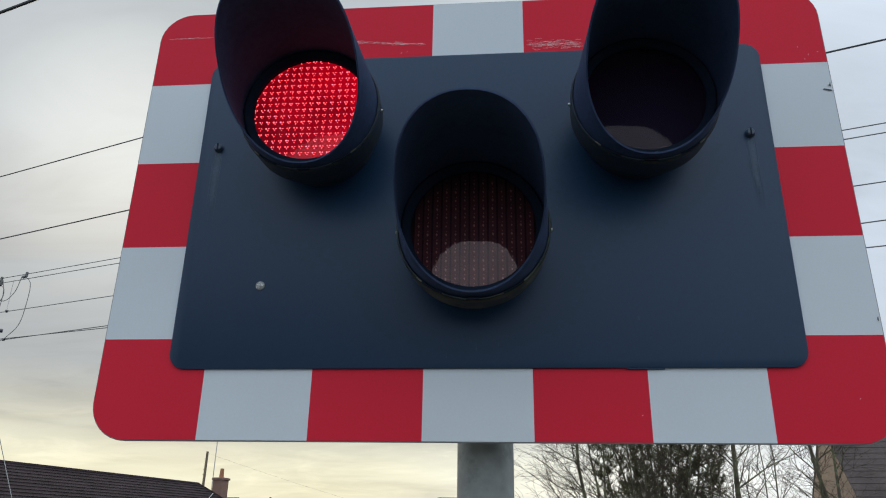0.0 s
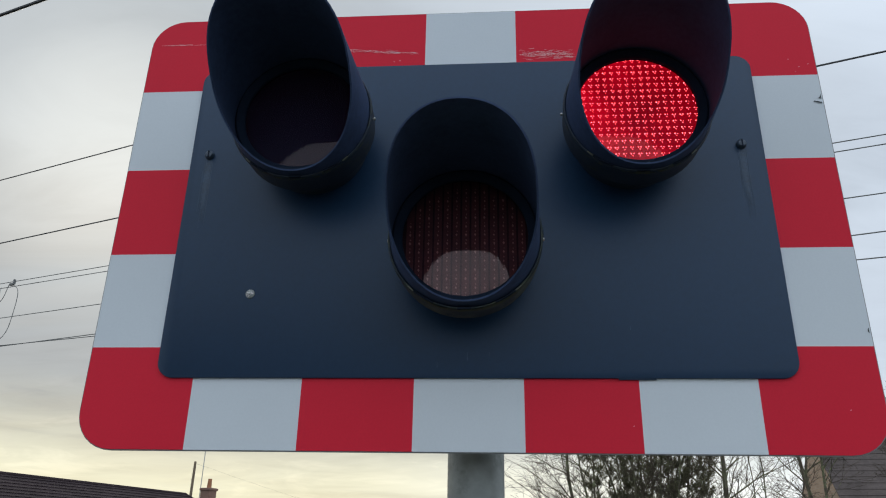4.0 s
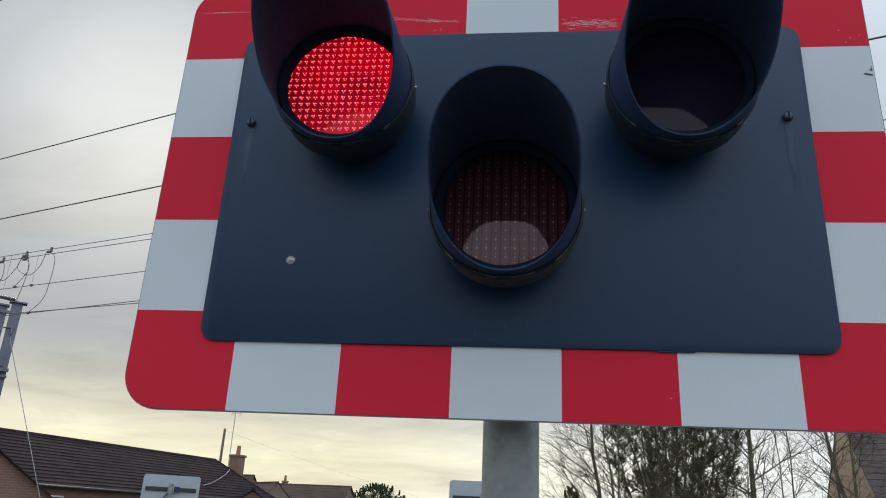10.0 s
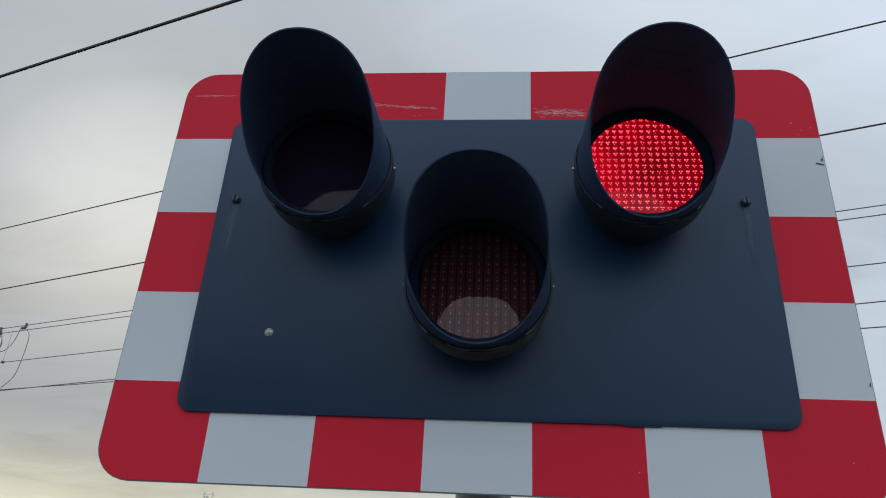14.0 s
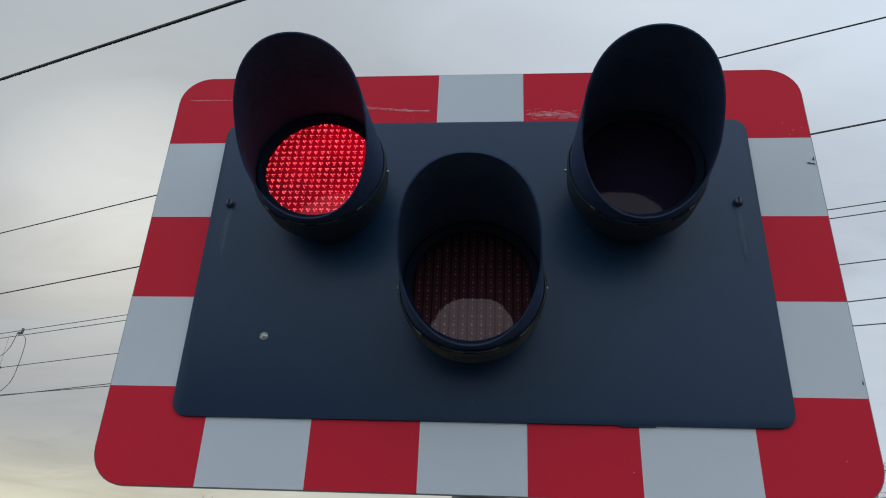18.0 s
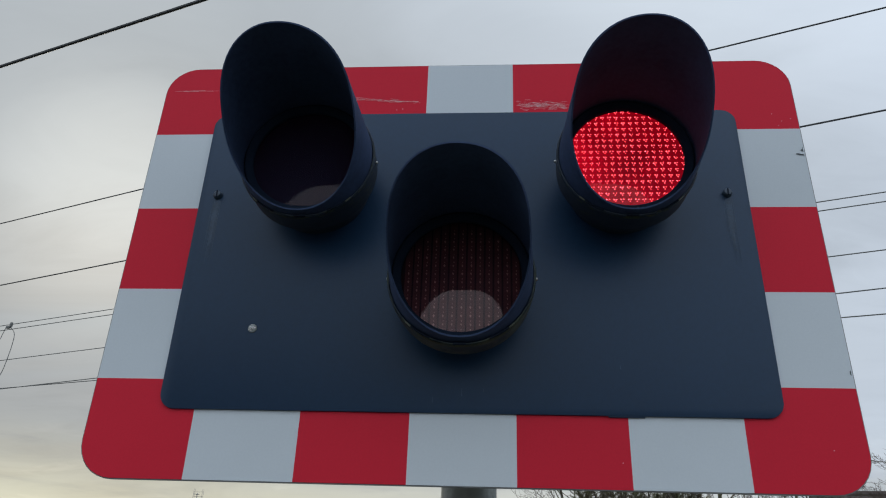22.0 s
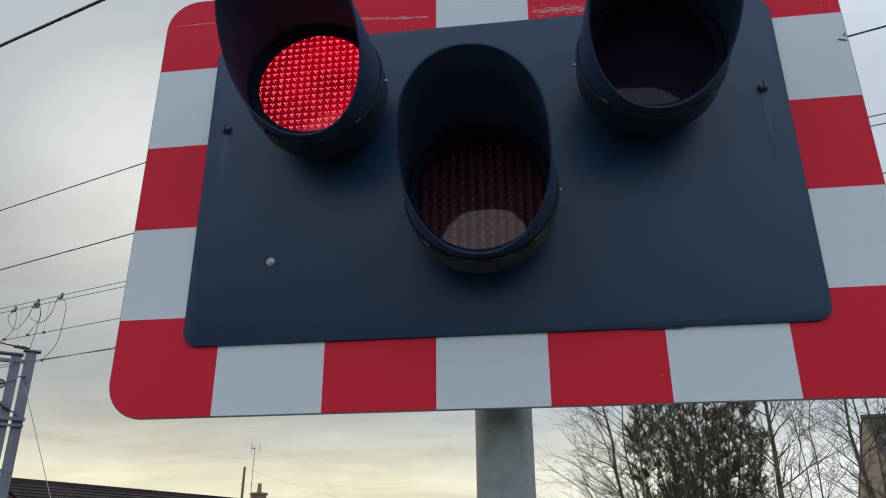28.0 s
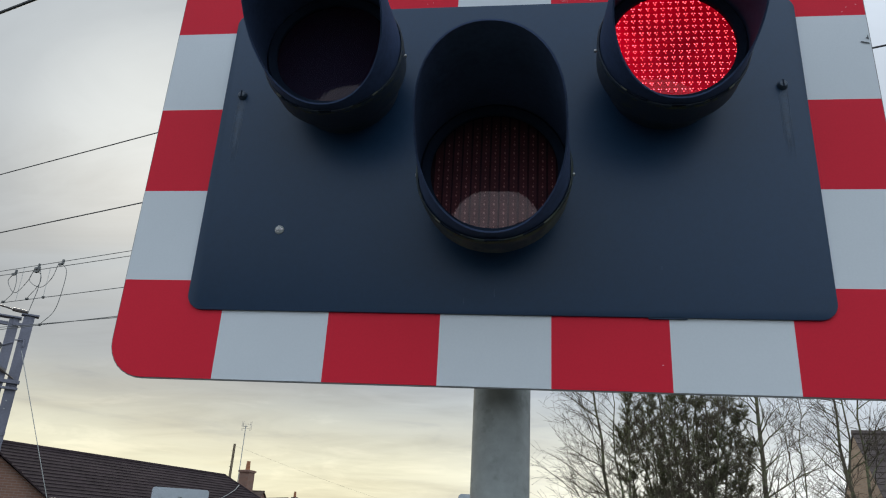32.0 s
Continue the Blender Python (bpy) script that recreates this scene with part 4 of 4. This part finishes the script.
def left_house():
    end, near = spot(-22.35, 52.5), spot(-36.67, 41.3)
    way = (end - near).normalized()
    turn = math.degrees(math.atan2(way.y, way.x))
    length, hip = 26.0, 1.0
    centre = end + way * (hip) - way * (length / 2)
    stack = Matrix.Rotation(radians(-turn), 3, "Z") @ (spot(-20.85, 54.0) - centre)
    house("bungalow", centre, turn, length, 8.4, 2.75, 5.0, M_BRICK, M_TILE, "red brick bungalow with brown tiled hipped roof and chimney", hip=hip, rows=15, tile=0.030,
          chimney=(stack.x, stack.y, 0.0, 5.55, 0.72), windows=((2.0, 1.0, 2.4, 1.2), (-4.0, 1.0, 2.0, 1.2), (7.5, 1.0, 1.8, 1.2)))
    # wing with a brick gable in front
    house("brick_wing", spot(-39.6, 31.0), -52.0, 9.0, 7.0, 2.0, 4.6, M_BRICK, M_TILE, "red brick gabled wing with tiled roof", rows=12, over=0.25, tile=0.030)
    # timber pole and television aerial by the chimney
    p = spot(-22.05, 56.0)
    pole = thing("timber_pole", p, "slim weathered timber pole behind the bungalow roof", "pole")
    tube_part("shaft", [rod((0, 0, 0), (0.05, 0, 7.4), 0.115, 0.085)], M_WOOD, pole, "", 10)
    for k in range(4):
        part("step_bolt", boxed((-0.12, -0.012, 6.9 - 0.35 * k), (0.14, 0.012, 6.92 - 0.35 * k)), M_BOLT, pole)
    a = spot(-21.42, 54.5)
    aerial = thing("television_aerial", a, "thin television aerial on a tall mast beside the chimney", "aerial")
    tube_part("mast", [rod((0, 0, 0), (0, 0, 8.55), 0.03)], M_STAY, aerial, "", 6)
    tube_part("boom", [rod((0.02, -0.55, 8.42), (-0.02, 0.25, 8.5), 0.022)], M_GALV, aerial, "", 6)
    for k in range(6):
        c = Vector((0.02, -0.5 + 0.11 * k, 8.425 + 0.011 * k))
        tube_part("element", [rod(c + Vector((-0.12, 0, 0)), c + Vector((0.12, 0, 0)), 0.009)], M_GALV, aerial, "", 4)
    for x in (-0.34, -0.26, 0.24, 0.33):
        tube_part("reflector_rod", [rod((x, 0.2, 8.2), (x, 0.2, 8.85), 0.009)], M_GALV, aerial, "", 4)
    for z in (8.36, 8.66):
        tube_part("reflector_rod", [rod((-0.36, 0.2, z), (0.35, 0.2, z), 0.009)], M_GALV, aerial, "", 4)


left_house()


def roof_cables():
    """The aerial's cable down the roof, and the telephone wire from the timber pole."""
    def at(az, dist, el):
        return spot(az, dist, 1.8 + dist * math.tan(radians(el)))
    run = [at(-21.28, 51.8, 2.93), at(-21.5, 50.5, 2.60), at(-21.93, 48.93, 2.25), at(-22.4, 47.53, 1.95), at(-22.92, 46.45, 1.76)]
    tagged(tube_part("aerial_cable", [[(p, 0.022) for p in run]], M_STAY, None, "", 5), "pale aerial cable lying down the tiled roof", "cable")
    a, b = at(-22.02, 56.0, 5.6), spot(-6.2, 100.0, 4.4)
    wire_run = [(a.lerp(b, k / 10) - Vector((0, 0, 1.2 * (k / 10) * (1 - k / 10))), 0.0045) for k in range(11)]
    tagged(tube_part("telephone_wire", [wire_run], M_GREYWIRE, None, "", 5), "thin sagging telephone wire from the timber pole", "wire")


roof_cables()
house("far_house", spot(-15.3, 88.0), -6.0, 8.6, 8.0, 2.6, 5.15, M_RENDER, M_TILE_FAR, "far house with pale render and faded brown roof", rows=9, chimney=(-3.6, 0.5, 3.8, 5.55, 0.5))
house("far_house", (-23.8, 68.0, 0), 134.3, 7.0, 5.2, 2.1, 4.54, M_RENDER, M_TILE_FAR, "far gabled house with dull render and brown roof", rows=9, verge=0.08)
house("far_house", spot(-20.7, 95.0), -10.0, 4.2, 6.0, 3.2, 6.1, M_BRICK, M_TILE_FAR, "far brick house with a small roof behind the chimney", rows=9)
house("brick_porch", spot(-19.5, 46.5), 109.5, 2.6, 2.4, 2.2, 3.12, M_BRICK, M_TILE, "small brick porch with a gabled tiled roof", rows=6, over=0.15)
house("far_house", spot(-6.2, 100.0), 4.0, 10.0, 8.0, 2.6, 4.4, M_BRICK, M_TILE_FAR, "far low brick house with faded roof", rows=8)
gable = spot(21.45, 28.0)
house("brick_house", gable + Vector((0.9917, -0.1288, 0)) * 4.8, -7.4, 9.6, 6.4, 2.75, 5.72, M_BRICK_PALE, M_TILE_DARK, "pale brick house with a dark tiled roof behind bare trees", rows=16, over=0.15, verge=0.03)


# ---- plants ----
def twig_run(rng, p, d, length, r, lift, steps=6, wander=0.09):
    """One bent, tapering run from p along d; lift pulls it upward."""
    pts, q, d = [(p.copy(), r)], p.copy(), d.normalized()
    for k in range(steps):
        d = (d + Vector((rng.gauss(0, wander), rng.gauss(0, wander), rng.gauss(lift, wander * 0.7)))).normalized()
        q = q + d * (length / steps)
        pts.append((q.copy(), max(r * (1 - 0.8 * (k + 1) / steps), 0.0040)))
    return pts


def bare_tree(az, dist, stems, seed, label, reach=2.2, branches=22, first=0.3, turn=None, side_twigs=10):
    """A bare tree. stems: each (foot, top, height, radius), foot and top in metres to the side."""
    rng = random.Random(seed)
    t = thing("bare_tree", spot(az, dist), label, "tree", "bare trees beside the line")
    right = Vector((math.cos(radians(az)), -math.sin(radians(az)), 0))
    limbs, twigs = [], []
    for foot, top, height, radius in stems:
        trunk = []
        for k in range(9):
            u = k / 8
            bend = right * (foot + (top - foot) * u ** 1.3)
            trunk.append((bend + Vector((rng.gauss(0, 0.05), rng.gauss(0, 0.05), height * u)), radius * (1 - 0.8 * u)))
        limbs.append(trunk)
        for b in range(branches):
            u = first + (0.97 - first) * (b + rng.random()) / branches
            k = min(7, int(u * 8))
            p = trunk[k][0].lerp(trunk[k + 1][0], u * 8 - k)
            a = rng.uniform(0, 2 * math.pi) if turn is None else turn + rng.gauss(0, 0.75)
            out = right * math.cos(a) + Vector((right.y, -right.x, 0)) * -math.sin(a)
            rise = rng.uniform(0.45, 1.15)
            length = reach * (1.15 - 0.75 * u) * rng.uniform(0.65, 1.15)
            branch = twig_run(rng, p, out + Vector((0, 0, rise)), length, radius * (0.25 - 0.15 * u) + 0.008, 0.015, 7, 0.13)
            limbs.append(branch)
            for m in range(side_twigs):
                v = rng.randrange(2, 7)
                q, r = branch[v]
                along = branch[v][0] - branch[v - 1][0]
                d = along.normalized() + Vector((rng.gauss(0, 0.6), rng.gauss(0, 0.6), rng.gauss(0.15, 0.45)))
                sub = twig_run(rng, q, d, length * rng.uniform(0.25, 0.6), max(r * 0.55, 0.0062), 0.015, 5, 0.15)
                twigs.append(sub)
                for w in (1, 2, 3, 4):
                    if rng.random() < 0.9:
                        e = (sub[w][0] - sub[w - 1][0]).normalized() + Vector((rng.gauss(0, 0.7), rng.gauss(0, 0.7), rng.gauss(0.15, 0.5)))
                        twigs.append(twig_run(rng, sub[w][0], e, length * rng.uniform(0.12, 0.30), 0.0042, 0.01, 3, 0.16))
    tube_part("trunk", limbs, M_BARK, t, "brown bark", 5)
    tube_part("crown", twigs, M_TWIG, t, "fine bare twigs", 3)
    return t


def leaf_cloud(rng, centres, count, size, flat=0.5):
    verts, faces = [], []
    for c, r in centres:
        for _ in range(count):
            d = Vector((rng.gauss(0, 1), rng.gauss(0, 1), rng.gauss(0, 1))).normalized() * r * rng.random() ** 0.45
            p = c + Vector((d.x, d.y, d.z * flat))
            a = Vector((rng.gauss(0, 1), rng.gauss(0, 1), rng.gauss(0, 1))).normalized() * size * rng.uniform(0.6, 1.4)
            b = a.orthogonal().normalized() * a.length * 0.35
            k = len(verts)
            verts += [p - a, p + b, p + a, p - b]
            faces.append((k, k + 1, k + 2, k + 3))
    mesh = bpy.data.meshes.new("crown")
    mesh.from_pydata([tuple(v) for v in verts], [], faces)
    return mesh


def needle_cloud(rng, shoots, per, length):
    """Bottle-brush shoots: thin needles set all along each shoot, leaning to its tip."""
    verts, faces = [], []
    for a, b in shoots:
        axis = (b - a).normalized()
        for _ in range(per):
            p = a.lerp(b, rng.random())
            d = (axis * 0.9 + Vector((rng.gauss(0, 0.6), rng.gauss(0, 0.6), rng.gauss(0.1, 0.6)))).normalized() * length * rng.uniform(0.6, 1.3)
            w = d.orthogonal().normalized() * 0.0085
            k = len(verts)
            verts += [p - w, p + w, p + d]
            faces.append((k, k + 1, k + 2))
    mesh = bpy.data.meshes.new("crown")
    mesh.from_pydata([tuple(v) for v in verts], [], faces)
    return mesh


def pine(az, dist, tops, seed, mat, label, boughs=36, width=0.95):
    """A broad pine whose upturned leaders fan out from one foot. tops: each (to the side, away, height) in metres."""
    rng = random.Random(seed)
    t = thing("pine_tree", spot(az, dist), label, "tree")
    right = Vector((math.cos(radians(az)), -math.sin(radians(az)), 0))
    away = Vector((-right.y, right.x, 0))
    limbs, shoots = [], []
    for top, depth, height in tops:
        stem = []
        for k in range(8):
            u = k / 7
            stem.append((right * (top * u ** 0.7 + rng.gauss(0, 0.07)) + away * depth * u ** 0.8 + Vector((0, 0, height * u)), 0.075 * (1 - 0.88 * u)))
        limbs.append(stem)
        for b in range(boughs):
            u = 0.16 + 0.83 * (b + rng.random()) / boughs
            k = min(6, int(u * 7))
            root = stem[k][0].lerp(stem[k + 1][0], u * 7 - k)
            a = b * 2.4 + rng.uniform(-0.7, 0.7)
            flat = Vector((math.cos(a), math.sin(a), 0))
            reach = width * (1.06 - u ** 2.5) * rng.uniform(0.5, 1.15)
            mid = root + flat * reach * 0.6 + Vector((0, 0, reach * rng.uniform(-0.05, 0.45)))
            tip = mid + flat * reach * 0.45 + Vector((0, 0, reach * rng.uniform(0.3, 0.9)))
            limbs.append([(root, 0.017), (mid, 0.011), (tip, 0.005)])
            for _ in range(11):
                v = rng.uniform(0.1, 1.0) ** 0.7
                q = root.lerp(mid, v * 2) if v < 0.5 else mid.lerp(tip, v * 2 - 1)
                e = q + flat * rng.uniform(-0.02, 0.18) + Vector((rng.gauss(0, 0.16), rng.gauss(0, 0.16), rng.uniform(0.08, 0.42)))
                limbs.append([(q, 0.0065), (e, 0.004)])
                shoots.append((q.lerp(e, 0.1), e))
    tube_part("trunk", limbs, M_BARK, t, "dark bark", 3)
    linked("crown", needle_cloud(rng, shoots, 36, 0.135), mat, t, "olive green needles on upturned shoots")
    return t


def bush(az, dist, height, width, seed, mat, label):
    rng = random.Random(seed)
    t = thing("bush", spot(az, dist), label, "bush")
    tube_part("stem", [rod((0, 0, 0), (0, 0, height * 0.6), 0.09, 0.04)], M_BARK, t, "", 6)
    centres = []
    for _ in range(int(170 * width)):
        d = Vector((rng.gauss(0, 1), rng.gauss(0, 1), rng.gauss(0, 1))).normalized() * rng.random() ** 0.4
        c = Vector((d.x * width * 0.45, d.y * width * 0.45, height * 0.54 + d.z * height * 0.38))
        centres.append((c, rng.uniform(0.22, 0.36)))
    for _ in range(int(24 * width)):
        a, r = rng.uniform(0, 6.28), math.sqrt(rng.random()) * 0.97
        foot = Vector((r * math.cos(a) * width * 0.45, r * math.sin(a) * width * 0.45, height * (0.56 + 0.38 * math.sqrt(1 - r * r))))
        lean = Vector((rng.gauss(0, 0.02), rng.gauss(0, 0.02), 0.05))
        for k in range(5):
            centres.append((foot + lean * k, 0.06 - 0.009 * k))
    linked("crown", leaf_cloud(rng, centres, 60, 0.036, 0.9), mat, t, "dense small green leaves")
    return t


bush(-10.5, 40.0, 3.62, 3.5, 4, M_BUSH, "rounded dense evergreen bush before far roofs")
PINE_TOPS = [(-2.25, 0.4, 5.9), (-1.8, -0.7, 7.1), (-1.25, 0.9, 7.9), (-0.8, -0.9, 8.6), (-0.3, 0.5, 9.4), (0.15, -0.5, 9.8), (0.6, 1.0, 9.2), (1.0, -0.8, 8.3), (1.45, 0.3, 7.5), (1.9, -0.5, 6.6), (2.25, 0.6, 5.6)]
pine(10.6, 28.0, PINE_TOPS, 11, M_NEEDLE, "broad dark pine tree among bare trees")
bush(3.45, 26.0, 3.15, 0.9, 15, M_IVY, "small olive green conifer bush below bare trees")
bare_tree(5.6, 25.5, ((0.12, -0.75, 8.2, 0.085), (0.45, 0.0, 7.2, 0.055)), 21, "bare spreading tree with long twigs beside the pine", 3.1, 19, 0.16, math.pi, 8)
bare_tree(6.9, 25.0, ((0.0, -0.15, 7.4, 0.05),), 27, "thin bare tree before the pine", 1.8, 18, 0.2)
bare_tree(8.9, 25.2, ((0.0, -0.2, 6.6, 0.035), (0.15, 0.35, 6.2, 0.03)), 31, "thin many-stemmed bare tree before the pine", 1.5, 17, 0.2, None, 7)
bare_tree(10.9, 24.8, ((0.0, 0.25, 6.4, 0.035), (-0.1, -0.3, 6.0, 0.03)), 32, "thin many-stemmed bare tree before the pine", 1.5, 17, 0.2, None, 7)
bare_tree(12.6, 25.0, ((0.0, 0.2, 7.2, 0.045),), 28, "thin bare tree before the pine", 1.8, 18, 0.2)
bare_tree(15.7, 26.0, ((0.05, -0.02, 9.4, 0.115),), 23, "bare tree with a straight dark trunk", 2.8, 36, 0.14, None, 8)
bare_tree(17.9, 26.5, ((0.0, 0.3, 7.0, 0.04), (0.1, -0.4, 6.6, 0.035)), 24, "thin bare tree with long twigs", 2.3, 14, 0.18, None, 7)
bare_tree(21.1, 22.0, ((0.1, -0.35, 7.2, 0.075), (0.16, 0.45, 7.0, 0.06), (0.0, -0.1, 7.6, 0.05)), 25, "bare many-stemmed tree before a brick house", 2.0, 15, 0.3, None, 7)
bare_tree(26.2, 22.5, ((0.0, 0.2, 6.1, 0.055), (0.2, 0.7, 5.8, 0.045)), 26, "bare many-stemmed tree before a brick house", 1.7, 13, 0.38, None, 8)


# ---- what moves ----


def motions():
    """The lamps flash in turn: the added slats of one show their diodes as those of the other turn dark."""
    for shift, slats in SLATS.items():
        turns = []
        for k in range(-2, 46):
            turns += [(shift + k * PERIOD, True), (shift + k * PERIOD + HALF_BEAT, False)]
        for slat, x, y in slats:
            states = {True: pose(x, y, 0), False: pose(x, y, 0, 0, 0, -85.0)}
            lit = [s for t, s in turns if t <= 0][-1]
            rows = [(0.0, states[lit])]
            for t, now in turns:
                f = math.ceil(t * FPS - 1e-6)
                if f < 2 or f > 960:
                    continue
                rows += [((f - 1) / FPS, states[not now]), (f / FPS, states[now])]
                lit = now
            if rows[-1][0] < 32.0:
                rows.append((32.0, states[lit]))
            walk(slat, rows)


motions()
